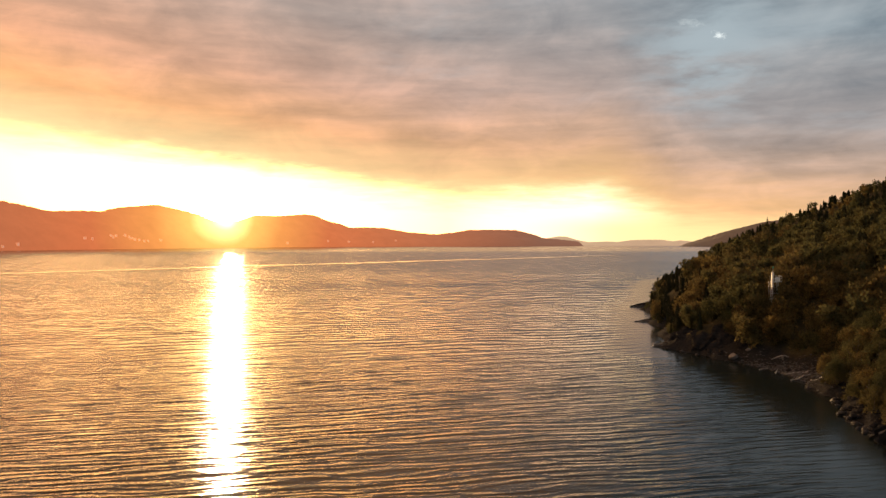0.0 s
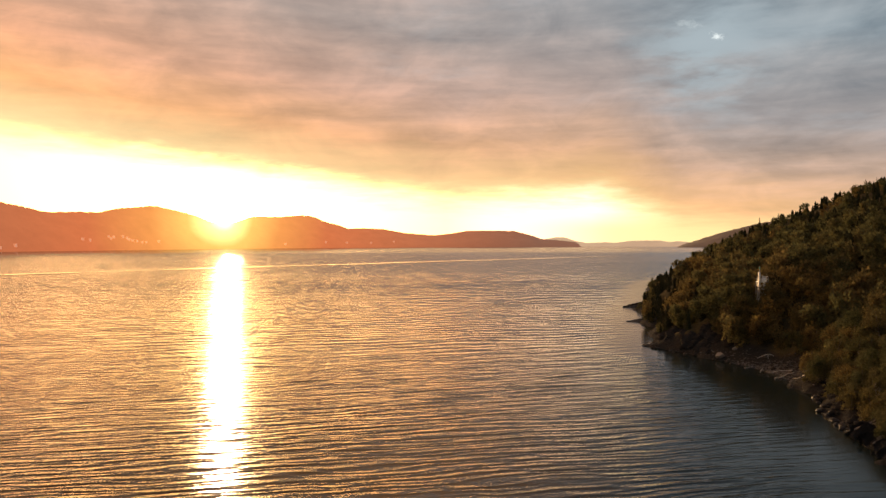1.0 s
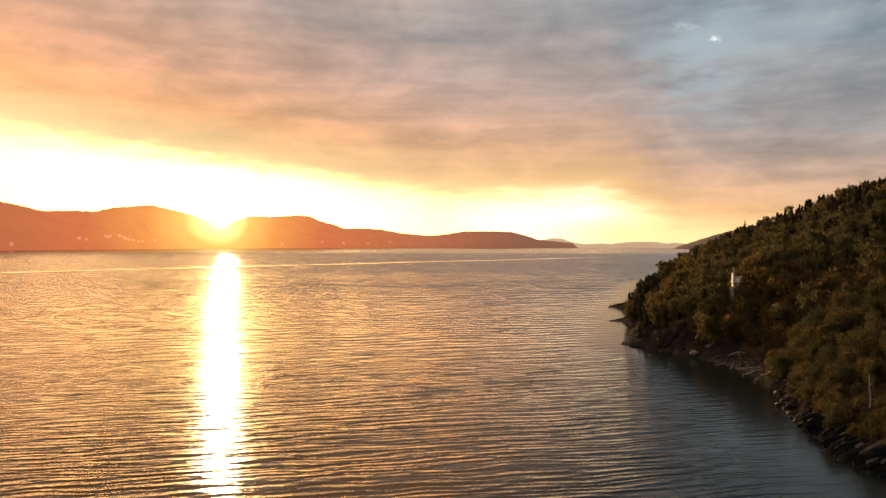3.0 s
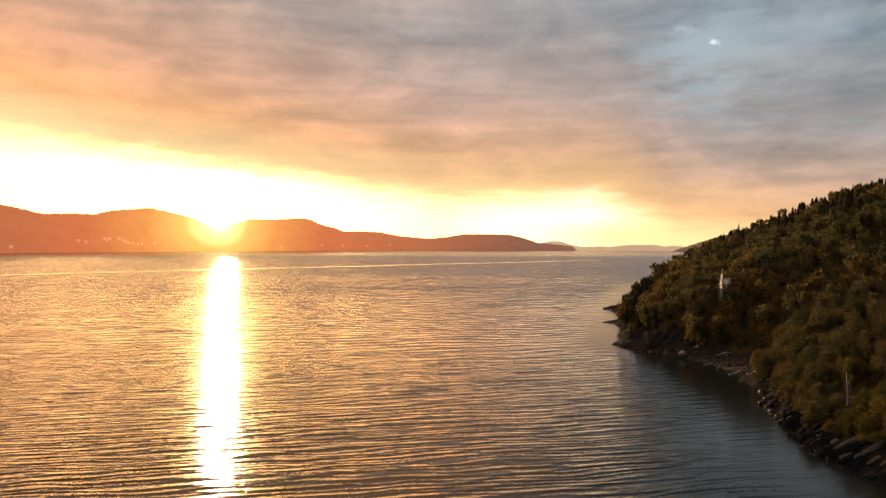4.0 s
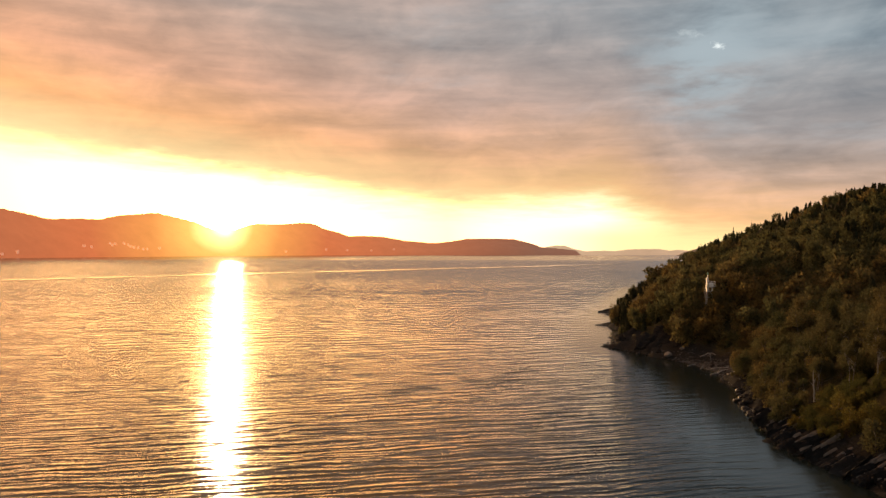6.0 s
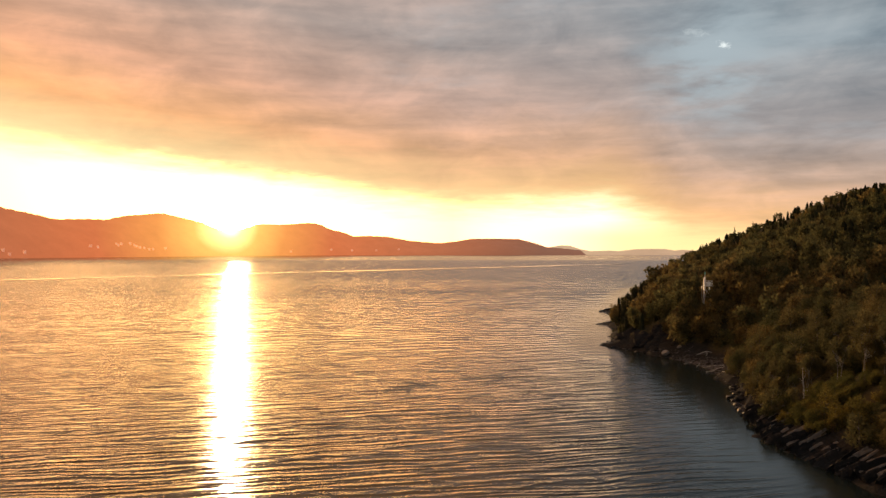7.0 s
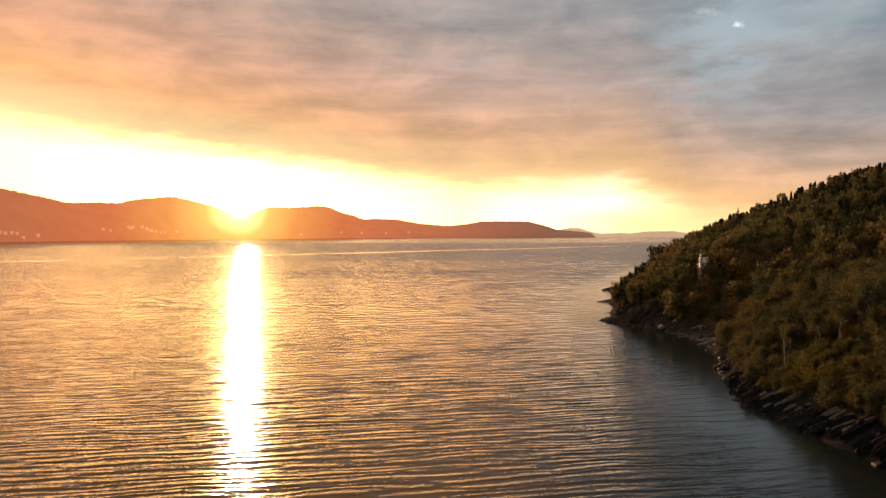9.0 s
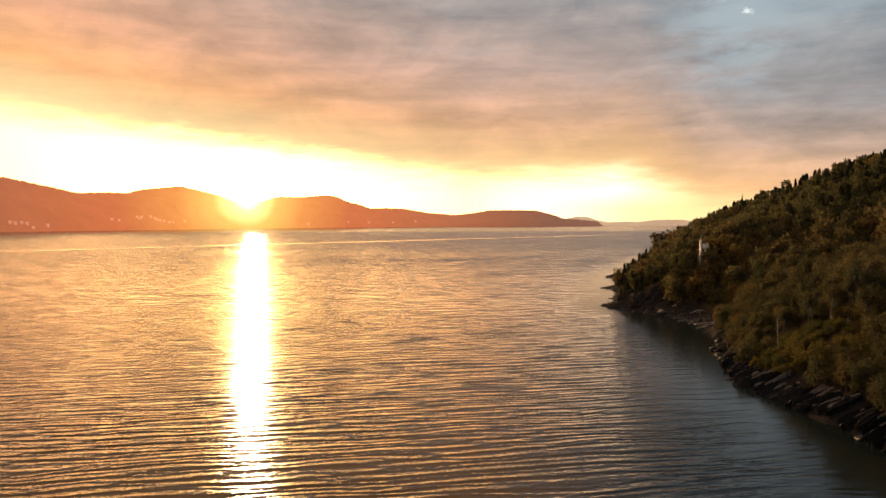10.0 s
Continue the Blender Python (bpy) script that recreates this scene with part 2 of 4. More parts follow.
def leaf_material(name, stops, glow=0.58):
    """Leaves: each tree has its own hue, each clump of leaves a slight difference, and light shines through."""
    m, n, p, out = material(name)
    hue = n.add("ShaderNodeAttribute")
    hue.attribute_name = "hue"
    own = n.add("ShaderNodeObjectInfo").outputs["Random"]
    leaf = n.add("ShaderNodeNewGeometry").outputs["Random Per Island"]
    tone = n.math("FRACT", n.math("ADD", hue.outputs["Fac"], own))
    tone = n.math("ADD", n.math("MULTIPLY", tone, 0.84), n.math("MULTIPLY", leaf, 0.16))
    colour = n.ramp(tone, stops)
    colour = n.mix(1.0, colour, n.math("ADD", 0.72, n.math("MULTIPLY", leaf, 0.40)), "MULTIPLY")
    n.put(p.inputs["Base Color"], colour)
    n.put(p.inputs["Roughness"], 0.9)
    n.put(p.inputs["Specular IOR Level"], 0.03)
    thin = n.add("ShaderNodeBsdfTranslucent")
    n.put(thin.inputs["Color"], colour)
    both = n.add("ShaderNodeMixShader")
    n.put(both.inputs[0], glow)
    n.put(both.inputs[1], p.outputs[0])
    n.put(both.inputs[2], thin.outputs[0])
    n.put(out.inputs["Surface"], both.outputs[0])
    return m


def bark_material(name, dark, pale, scale):
    m, n, p, out = material(name)
    at = n.add("ShaderNodeTexCoord").outputs["Object"]
    x, y, z = n.split(at)
    rings = n.noise(n.join(n.math("MULTIPLY", x, 0.6), n.math("MULTIPLY", y, 0.6), n.math("MULTIPLY", z, 2.4)), scale, 4.0, 0.6)
    n.put(p.inputs["Base Color"], n.ramp(rings, [(0.38, dark), (0.52, pale)]))
    n.put(p.inputs["Roughness"], 0.8)
    n.put(p.inputs["Normal"], n.bump(rings, 0.5, 0.03))
    return m


def paint_material(name, colour, wear, rough=0.45, metal=0.0):
    m, n, p, out = material(name)
    at = n.add("ShaderNodeTexCoord").outputs["Object"]
    stain = n.noise(at, 3.0, 5.0, 0.65, 0.4)
    grain = n.noise(at, 25.0, 3.0, 0.5)
    n.put(p.inputs["Base Color"], n.mix(n.step(stain, 0.52, 0.78), colour, wear))
    n.put(p.inputs["Roughness"], n.math("ADD", rough, n.math("MULTIPLY", n.math("SUBTRACT", grain, 0.5), 0.2)))
    n.put(p.inputs["Metallic"], metal)
    n.put(p.inputs["Normal"], n.bump(grain, 0.15, 0.01))
    return m


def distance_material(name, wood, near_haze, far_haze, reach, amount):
    """Wooded hills kilometres off; evening haze scattering low sun forwards is painted as emission."""
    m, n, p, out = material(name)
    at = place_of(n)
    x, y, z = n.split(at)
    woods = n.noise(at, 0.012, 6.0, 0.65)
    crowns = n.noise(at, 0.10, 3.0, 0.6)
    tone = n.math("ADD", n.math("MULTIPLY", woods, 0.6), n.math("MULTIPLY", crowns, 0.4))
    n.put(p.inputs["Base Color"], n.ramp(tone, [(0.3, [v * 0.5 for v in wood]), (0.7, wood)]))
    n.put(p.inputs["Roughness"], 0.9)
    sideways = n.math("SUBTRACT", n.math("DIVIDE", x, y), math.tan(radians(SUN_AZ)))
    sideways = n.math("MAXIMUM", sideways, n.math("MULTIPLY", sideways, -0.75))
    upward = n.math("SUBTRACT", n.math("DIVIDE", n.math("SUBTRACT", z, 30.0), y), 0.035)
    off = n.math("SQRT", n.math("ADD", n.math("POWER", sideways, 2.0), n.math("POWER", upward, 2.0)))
    # emitted haze colour by angle off the sun, whitest at its bearing
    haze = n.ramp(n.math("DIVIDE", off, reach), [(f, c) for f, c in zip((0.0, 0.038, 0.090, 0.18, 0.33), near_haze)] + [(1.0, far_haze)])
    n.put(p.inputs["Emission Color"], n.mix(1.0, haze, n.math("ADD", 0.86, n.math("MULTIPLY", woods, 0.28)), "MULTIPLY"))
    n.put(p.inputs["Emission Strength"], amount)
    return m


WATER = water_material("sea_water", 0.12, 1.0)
SLICK = water_material("slick_water", 0.12, 0.22)
ROCK = rock_material("shore_rock", (0.008, 0.008, 0.009), (0.034, 0.033, 0.033), 0.70)
PALE_ROCK = rock_material("pale_boulder", (0.13, 0.12, 0.11), (0.32, 0.29, 0.26))
# pale albedo here stands in for sunlight on the rock's edges
LIT_RIB_ROCK = rock_material("sunlit_ribs", (0.06, 0.053, 0.048), (0.30, 0.255, 0.215))
BEACH_ROCK = rock_material("beach_stones", (0.045, 0.045, 0.045), (0.155, 0.148, 0.142))
GROUND = ground_material()
LEAVES = leaf_material("autumn_leaves", [(0.0, (0.056, 0.068, 0.033)), (0.28, (0.094, 0.093, 0.043)), (0.55, (0.111, 0.110, 0.051)),
                                         (0.80, (0.149, 0.113, 0.049)), (1.0, (0.199, 0.147, 0.051))])
# browns darkened for the near slope's shade, below autumn_leaves in the upper tones
DRY_SHADED_LEAVES = leaf_material("dry_brown_shaded_leaves", [(0.0, (0.071, 0.080, 0.040)), (0.4, (0.100, 0.093, 0.045)), (0.75, (0.111, 0.098, 0.046)), (1.0, (0.158, 0.125, 0.050))])
NEEDLES = leaf_material("spruce_needles", [(0.0, (0.026, 0.031, 0.016)), (1.0, (0.054, 0.050, 0.025))], 0.2)
BUSH_LEAVES = leaf_material("bush_leaves", [(0.0, (0.065, 0.075, 0.030)), (0.5, (0.102, 0.098, 0.033)), (0.8, (0.148, 0.123, 0.036)), (1.0, (0.211, 0.168, 0.044))])
BARK = bark_material("grey_bark", (0.035, 0.028, 0.022), (0.12, 0.10, 0.08), 5.0)
BIRCH = bark_material("birch_bark", (0.05, 0.042, 0.038), (0.21, 0.195, 0.175), 3.0)
DRIFT = bark_material("bleached_wood", (0.20, 0.18, 0.165), (0.42, 0.39, 0.36), 7.0)
WHITE = paint_material("white_paint", (0.80, 0.79, 0.76), (0.52, 0.46, 0.38))
GALV = paint_material("galvanised_steel", (0.52, 0.53, 0.54), (0.33, 0.31, 0.29), 0.5, 0.6)
LANTERN = paint_material("green_lantern_glass", (0.10, 0.42, 0.26), (0.06, 0.25, 0.15), 0.12)
# hills emit their own sun glow, white at the notch to brown-red far off
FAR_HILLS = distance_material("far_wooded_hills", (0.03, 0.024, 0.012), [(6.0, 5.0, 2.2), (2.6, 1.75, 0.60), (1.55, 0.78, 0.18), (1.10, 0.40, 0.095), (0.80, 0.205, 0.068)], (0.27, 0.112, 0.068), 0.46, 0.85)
# the haze over these farther hills is emitted by the hills themselves
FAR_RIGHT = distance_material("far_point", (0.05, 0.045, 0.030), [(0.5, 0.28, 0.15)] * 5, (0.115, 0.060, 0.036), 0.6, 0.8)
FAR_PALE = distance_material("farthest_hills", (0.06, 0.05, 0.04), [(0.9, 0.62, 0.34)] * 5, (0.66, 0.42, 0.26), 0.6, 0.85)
# walls and roofs glow with the same painted haze, which brightens the houses
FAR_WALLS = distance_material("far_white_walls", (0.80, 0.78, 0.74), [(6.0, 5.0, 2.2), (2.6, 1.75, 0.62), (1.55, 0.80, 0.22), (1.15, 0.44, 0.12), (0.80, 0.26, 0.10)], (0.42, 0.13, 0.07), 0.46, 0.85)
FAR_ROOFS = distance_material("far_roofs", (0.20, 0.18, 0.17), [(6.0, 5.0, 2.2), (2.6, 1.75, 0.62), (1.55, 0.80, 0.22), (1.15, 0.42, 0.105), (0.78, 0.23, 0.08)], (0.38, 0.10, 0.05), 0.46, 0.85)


# ---- mesh helpers ----
def mesh_of(name, verts, faces, mats, which=None, smooth=False, hue=None):
    """A mesh from numpy arrays: verts n x 3, faces m x 3 or m x 4."""
    verts, faces = np.asarray(verts, np.float32), np.asarray(faces, np.int32)
    k = faces.shape[1]
    me = bpy.data.meshes.new(name)
    me.vertices.add(len(verts))
    me.vertices.foreach_set("co", verts.ravel())
    me.loops.add(faces.size)
    me.loops.foreach_set("vertex_index", faces.ravel())
    me.polygons.add(len(faces))
    me.polygons.foreach_set("loop_start", np.arange(0, faces.size, k, dtype=np.int32))
    me.polygons.foreach_set("loop_total", np.full(len(faces), k, np.int32))
    if which is not None:
        me.polygons.foreach_set("material_index", np.asarray(which, np.int32))
    me.polygons.foreach_set("use_smooth", np.full(len(faces), smooth))
    for mat in mats:
        me.materials.append(mat)
    me.update(calc_edges=True)
    if hue is not None:
        layer = me.attributes.new("hue", "FLOAT", "FACE")
        layer.data.foreach_set("value", np.asarray(hue, np.float32))
    return me


def part(name, data, parent=None, label=""):
    ob = new(name, data)
    if parent:
        ob.parent = parent
    return tagged(ob, label)


def from_bm(name, bm, mat, smooth=False):
    me = bpy.data.meshes.new(name)
    bm.to_mesh(me)
    bm.free()
    me.materials.append(mat)
    for f in me.polygons:
        f.use_smooth = smooth
    return me


def empty(name, m=None):
    ob = new(name)
    ob.empty_display_size = 0.3
    if m is not None:
        ob.matrix_world = m
    return ob


def tube(points, radii, sides=6):
    """A bent, tapered tube with closed ends; verts and quads."""
    pts = np.asarray(points, float)
    verts, faces = [], []
    for i, (q, r) in enumerate(zip(pts, radii)):
        d = pts[min(i + 1, len(pts) - 1)] - pts[max(i - 1, 0)]
        d = d / (np.linalg.norm(d) + 1e-9)
        a = np.cross(d, (0.31, 0.95, 0.05) if abs(d[2]) > 0.8 else (0, 0, 1))
        a /= np.linalg.norm(a)
        b = np.cross(d, a)
        for k in range(sides):
            t = 2 * math.pi * k / sides
            verts.append(q + r * (math.cos(t) * a + math.sin(t) * b))
    for i in range(len(pts) - 1):
        for k in range(sides):
            k2 = (k + 1) % sides
            faces.append((i * sides + k, i * sides + k2, (i + 1) * sides + k2, (i + 1) * sides + k))
    for base in (0, (len(pts) - 1) * sides):
        for k in range(1, sides - 2, 2):
            faces.append((base, base + k, base + k + 1, base + k + 2))
    return np.array(verts), np.array(faces)


def merged(pieces):
    verts, faces, n = [], [], 0
    for v, f in pieces:
        verts.append(v)
        faces.append(np.asarray(f) + n)
        n += len(v)
    return np.concatenate(verts), np.concatenate(faces)


def value_noise(x, y, cell, seed):
    """Smooth noise in -1..1 on a lattice."""
    g = np.random.RandomState(seed).uniform(-1, 1, (257, 257))
    u, v = x / cell, y / cell
    i, j = np.floor(u).astype(int), np.floor(v).astype(int)
    fu, fv = u - i, v - j
    fu, fv = fu * fu * (3 - 2 * fu), fv * fv * (3 - 2 * fv)
    i0, i1, j0, j1 = i % 257, (i + 1) % 257, j % 257, (j + 1) % 257
    return (g[i0, j0] * (1 - fu) + g[i1, j0] * fu) * (1 - fv) + (g[i0, j1] * (1 - fu) + g[i1, j1] * fu) * fv


def graded(knots):
    """Coordinates from stretches (start, end, step at the start, step at the end)."""
    out = [knots[0][0]]
    for start, end, a, b in knots:
        while out[-1] < end - 1e-6:
            f = (out[-1] - start) / (end - start)
            out.append(min(end, out[-1] + a + (b - a) * f))
    return np.array(out)


def grid_faces(nu, nv):
    i, j = np.meshgrid(np.arange(nu - 1), np.arange(nv - 1), indexing="ij")
    a = (i * nv + j).ravel()
    return np.stack([a, a + nv, a + nv + 1, a + 1], 1)


# ---- the headland ----
COAST = [(90, -400), (76, -120), (68, -20), (66, 30), (65, 52), (66, 62), (63.5, 72), (62.5, 80), (61.5, 87), (64, 96), (68, 112),
         (70, 121), (74.5, 129), (73, 136), (75.5, 143), (77, 150), (76, 158), (74, 165), (71, 172), (67, 180), (61.5, 192), (66, 204), (70, 222),
         (77, 238), (73, 246), (79, 258), (86, 280), (87, 302), (95, 318), (107, 346), (122, 402), (156, 502), (240, 640), (420, 760), (900, 900)]


def coast_distance(x, y):
    """Metres inland of the shoreline; negative out on the water."""
    best, sign = np.full(x.shape, 1e9), np.zeros(x.shape)
    for (ax, ay), (bx, by) in zip(COAST, COAST[1:]):
        dx, dy = bx - ax, by - ay
        t = np.clip(((x - ax) * dx + (y - ay) * dy) / (dx * dx + dy * dy), 0, 1)
        d = np.hypot(x - ax - t * dx, y - ay - t * dy)
        side = dx * (y - ay) - dy * (x - ax)
        closer = d < best
        best, sign = np.where(closer, d, best), np.where(closer, np.where(side < 0, 1.0, -1.0), sign)
    return best * sign


RISE_D = [-40, -6, 0, 1.5, 4, 9, 16, 26, 42, 60, 85, 112, 140, 200, 320, 700]
RISE_Z = [-7, -2.2, -0.35, 0.5, 1.7, 4.4, 9.2, 14.6, 20.0, 26.0, 37.0, 49.0, 60.0, 78.0, 100.0, 112.0]


def ground_height(x, y):
    x, y = np.asarray(x, float), np.asarray(y, float)
    d = coast_distance(x, y) + 1.3 * value_noise(x, y, 6.0, 3) + 0.6 * value_noise(x, y, 2.3, 4)
    z = np.interp(d, RISE_D, RISE_Z)
    # the small bay: a low gravel beach before the bank
    bay = np.exp(-(((y - 156) / 13.0) ** 2)) * np.clip((x - 60) / 8, 0, 1)
    z = np.where(d > 0, z * (1 - 0.78 * bay * np.exp(-(np.maximum(d, 0) / 9.0) ** 2)), z)
    z = z + np.clip(d / 15, 0, 1) * (1.3 * value_noise(x, y, 21.0, 5) + 0.5 * value_noise(x, y, 8.0, 6))
    rough = np.exp(-((d - 3.0) / 5.0) ** 2) * (1 - bay)
    z = z + rough * (1.0 * np.abs(value_noise(x * 0.9 - y * 0.55, x * 0.25 + y * 0.4, 1.9, 7)) + 0.35 * value_noise(x, y, 1.3, 8))
    z = z + 8.4 * np.exp(-(((y - 358) / 48.0) ** 2)) * np.clip((d - 12) / 35, 0, 1) * np.clip((168 - d) / 60, 0, 1)
    fall = np.clip((y - 405) / 260.0, 0, 1)
    return z * (1 - 0.55 * fall)


def build_headland():
    xs = graded([(48, 100, 0.8, 0.8), (100, 190, 1.2, 3.0), (190, 420, 3.0, 9.0), (420, 900, 12.0, 30.0)])
    ys = graded([(-390, 20, 18.0, 3.0), (20, 56, 2.0, 0.9), (56, 215, 0.9, 0.9), (215, 330, 1.0, 1.6), (330, 480, 1.8, 4.0), (480, 880, 6.0, 20.0)])
    x, y = np.meshgrid(xs, ys, indexing="ij")
    verts = np.stack([x, y, ground_height(x, y)], -1).reshape(-1, 3)
    ob = new("ground", mesh_of("ground", verts, grid_faces(len(xs), len(ys)), [GROUND], smooth=True))
    tagged(ob, "steep wooded headland of dark soil and bare shore rock", "hillside", kind="structure")


build_headland()


# ---- the water ----
def wave_height(x, y):
    """Wind waves with long crests, short in the sheltered water and longer out on the strait."""
    rng = np.random.RandomState(11)
    out = np.hypot(x, np.maximum(y, 0) + 15)
    short = 0.7 + 1.0 * out**2 / 36000
    long = 2.5 + 4.6 * out**2 / 36000
    gap_x = np.interp(np.abs(x), [200, 420, 700, 1300, 4900], [1.7, 4.0, 12.0, 30.0, 420.0])
    gap_y = np.interp(y, [30, 46, 120, 400, 1000], [1.2, 0.36, 0.5, 1.7, 16.0])
    z, power = np.zeros_like(x), np.full_like(x, 1e-6)
    for k in range(120):
        length = 1.1 * (130 / 1.1) ** ((k + rng.rand()) / 120)
        turn = radians(-15.0) + rng.normal(0, radians(8))
        wx, wy = math.sin(turn) * 2 * math.pi / length, math.cos(turn) * 2 * math.pi / length
        f = np.log(length / short) / np.log(long / short)
        carry = np.clip(f * 8 + 1, 0, 1) * np.clip(1.15 - f, 0, 1) * (0.55 + 1.15 * np.exp(-(((f - 0.78) / 0.3) ** 2))) * np.clip(2 * math.pi / max(abs(wx), 1e-4) / gap_x / 2.2 - 1.0, 0, 1) * np.clip(length / gap_y / 2.0 - 1.0, 0, 1)
        rise = carry * np.interp(out, [90, 200, 330, 500], [0.020, 0.010, 0.002, 0.0]) * length / 6.28
        z += rise * np.sin(wx * x + wy * y + rng.rand() * 6.28)
        power += rise**2 / 2
    # crests are narrower than troughs
    return z + 0.32 * np.clip(z * z - power, -1, 6 * power) / np.sqrt(power)


def build_water():
    beside = [(200, 420, 1.8, 4.0), (420, 700, 4.5, 12.0), (700, 1300, 14.0, 30.0), (1300, 4900, 40.0, 420.0)]
    xs = np.concatenate([-graded(beside)[:0:-1], graded([(-200, 200, 1.7, 1.7)] + beside)])
    ys = np.concatenate([graded([(-4900, -100, 500.0, 30.0), (-100, 30, 30.0, 2.0)])[:-1],
                         graded([(30, 46, 1.2, 0.36), (46, 120, 0.36, 0.5), (120, 400, 0.5, 1.7), (400, 1000, 1.8, 16.0), (1000, 4930, 16.0, 60.0)])])
    x, y = np.meshgrid(xs, ys, indexing="ij")
    fade = np.clip((y - 20) / 20, 0, 1)
    lee = np.clip(-coast_distance(x, y) / 28.0, 0.18, 1.0)
    z = wave_height(x, y) * fade * lee
    verts = np.stack([x, y, z], -1).reshape(-1, 3)
    sheet = mesh_of("water", verts, grid_faces(len(xs), len(ys)), [WATER], smooth=True)
    layer = sheet.attributes.new("open_water", "FLOAT", "POINT")
    layer.data.foreach_set("value", np.clip(-coast_distance(x, y) / 21.0, 0.0, 1.0).astype(np.float32).ravel())
    ob = new("water", sheet)
    tagged(ob, "rippled sea reflecting the sunset in gold and grey", "water", kind="structure")


build_water()


def slick(name, label, category, xs, ys, wide, dome):
    """A smoother ribbon on the water along a line: a low rounded swell."""
    v = np.linspace(-1, 1, 9)
    x = xs[:, None] + 0 * v
    y = ys[:, None] + wide[:, None] * v
    z = 0.40 + dome * (1 - v**2)[None, :] + 0 * x
    ob = new(name, mesh_of(name, np.stack([x, y, z], -1).reshape(-1, 3), grid_faces(len(xs), len(v)), [SLICK], smooth=True))
    tagged(ob, label, category, kind="structure")


def build_wake():
    s = np.linspace(0, 1, 420)
    slick("wake", "long pale boat wake drawn straight across the water", "wake", -760 + 1180 * s,
          293 + 1215 * s + 5 * np.sin(s * 31) + 3 * np.sin(s * 77), (10.0 + 18.0 * s + 1.5 * np.sin(s * 47)) * (1.02 - s**5), 0.4)
    slick("wake", "fainter second line of an older boat wake", "wake", -1010 + 560 * s, 1330 + 260 * s + 6 * np.sin(s * 23), (9.0 + 4.0 * np.sin(s * 41)) * np.sin(s * math.pi) ** 0.5 + 0.3, 0.3)
    slick("current_streak", "short smooth streak of current on the rippled water", "water streak", 14 + 40 * s, 309 + 46 * s + 0.8 * np.sin(s * 19), 1.5 * np.sin(s * math.pi) * (0.7 + 0.3 * np.sin(s * 57)) + 0.05, 0.12)


build_wake()


# ---- the far shore ----
def hill_range(name, mat, label, skyline, shore, depth, back, steps, seed, rough=2.0):
    """Hills across the water. skyline: (side, rise) pairs, both per metre ahead of the first eye; shore: (side, metres ahead) pairs."""
    sx, sy = zip(*skyline)
    u = np.linspace(sx[0], sx[-1], steps)
    rise = np.interp(u, sx, sy)
    kernel = np.ones(5) / 5
    rise = np.convolve(np.pad(rise, 2, mode="edge"), kernel, mode="valid")
    px, py = zip(*shore)
    d0 = np.interp(u, px, py)
    rows = np.concatenate([np.linspace(0, 1, 22), np.linspace(1, 1 + back, 8)[1:]])
    ahead = d0[:, None] * (1 + depth * rows[None, :])
    ridge = d0 * (1 + depth)
    top = 30 + rise * ridge
    across = np.where(rows <= 1, np.clip(rows, 0, 1) ** 0.72, 1 - 0.9 * (np.maximum(rows - 1, 0) / back) ** 1.5)
    x = u[:, None] * ahead
    z = top[:, None] * across[None, :]
    folds = value_noise(x, ahead * 0.7, 170.0, seed) * 0.10 + value_noise(x, ahead, 60.0, seed + 1) * 0.05
    body = np.sin(np.clip(rows, 0, 1) * math.pi)[None, :]
    z = z * (1 + folds * body) + rough * value_noise(x, ahead, 12.0, seed + 2) * np.clip(rows * 6, 0, 1)[None, :]
    z[:, 0] = -2.0
    verts = np.stack([x, ahead, z], -1).reshape(-1, 3)
    ob = new(name, mesh_of(name, verts, grid_faces(len(u), len(rows)), [mat], smooth=True))
    return tagged(ob, label, "hills", kind="structure")


def sight(x, y):
    """Side and rise per metre ahead from where the first view is drawn on a sheet 1568 wide."""
    return (x - 784) / 1207.0, (428.2 - y) / 1207.0


LEFT_LINE = [(-420, 352), (-200, 330), (-110, 338), (-46, 344), (0, 354), (35, 361), (87, 373), (150, 372), (180, 374), (205, 367), (250, 364),
             (278, 362), (312, 370), (350, 379), (378, 391), (398, 395), (420, 391), (450, 381), (500, 382), (540, 379), (560, 382),
             (578, 391), (600, 396), (619, 403), (645, 402), (680, 404), (720, 411), (770, 415), (800, 412), (832, 407), (885, 407),
             (915, 408), (945, 416), (962, 422), (1000, 425), (1022, 427), (1030, 431), (1033, 440)]
SHORE_LINE = [(-0.95, 1500), (-0.66, 2350), (-0.52, 2700), (-0.35, 3300), (-0.20, 3900), (-0.05, 4200), (0.21, 4400)]
hill_range("backdrop_far_shore", FAR_HILLS, "wooded hills across the strait with sun haze painted in as orange glow",
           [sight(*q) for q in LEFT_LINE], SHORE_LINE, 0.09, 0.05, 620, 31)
hill_range("backdrop_far_islands", FAR_PALE, "thin hills low on the horizon, their pale haze painted in as glow",
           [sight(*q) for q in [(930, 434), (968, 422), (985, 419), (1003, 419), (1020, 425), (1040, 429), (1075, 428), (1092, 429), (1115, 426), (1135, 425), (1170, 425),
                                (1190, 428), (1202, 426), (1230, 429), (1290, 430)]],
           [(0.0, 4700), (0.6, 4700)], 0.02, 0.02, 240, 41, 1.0)
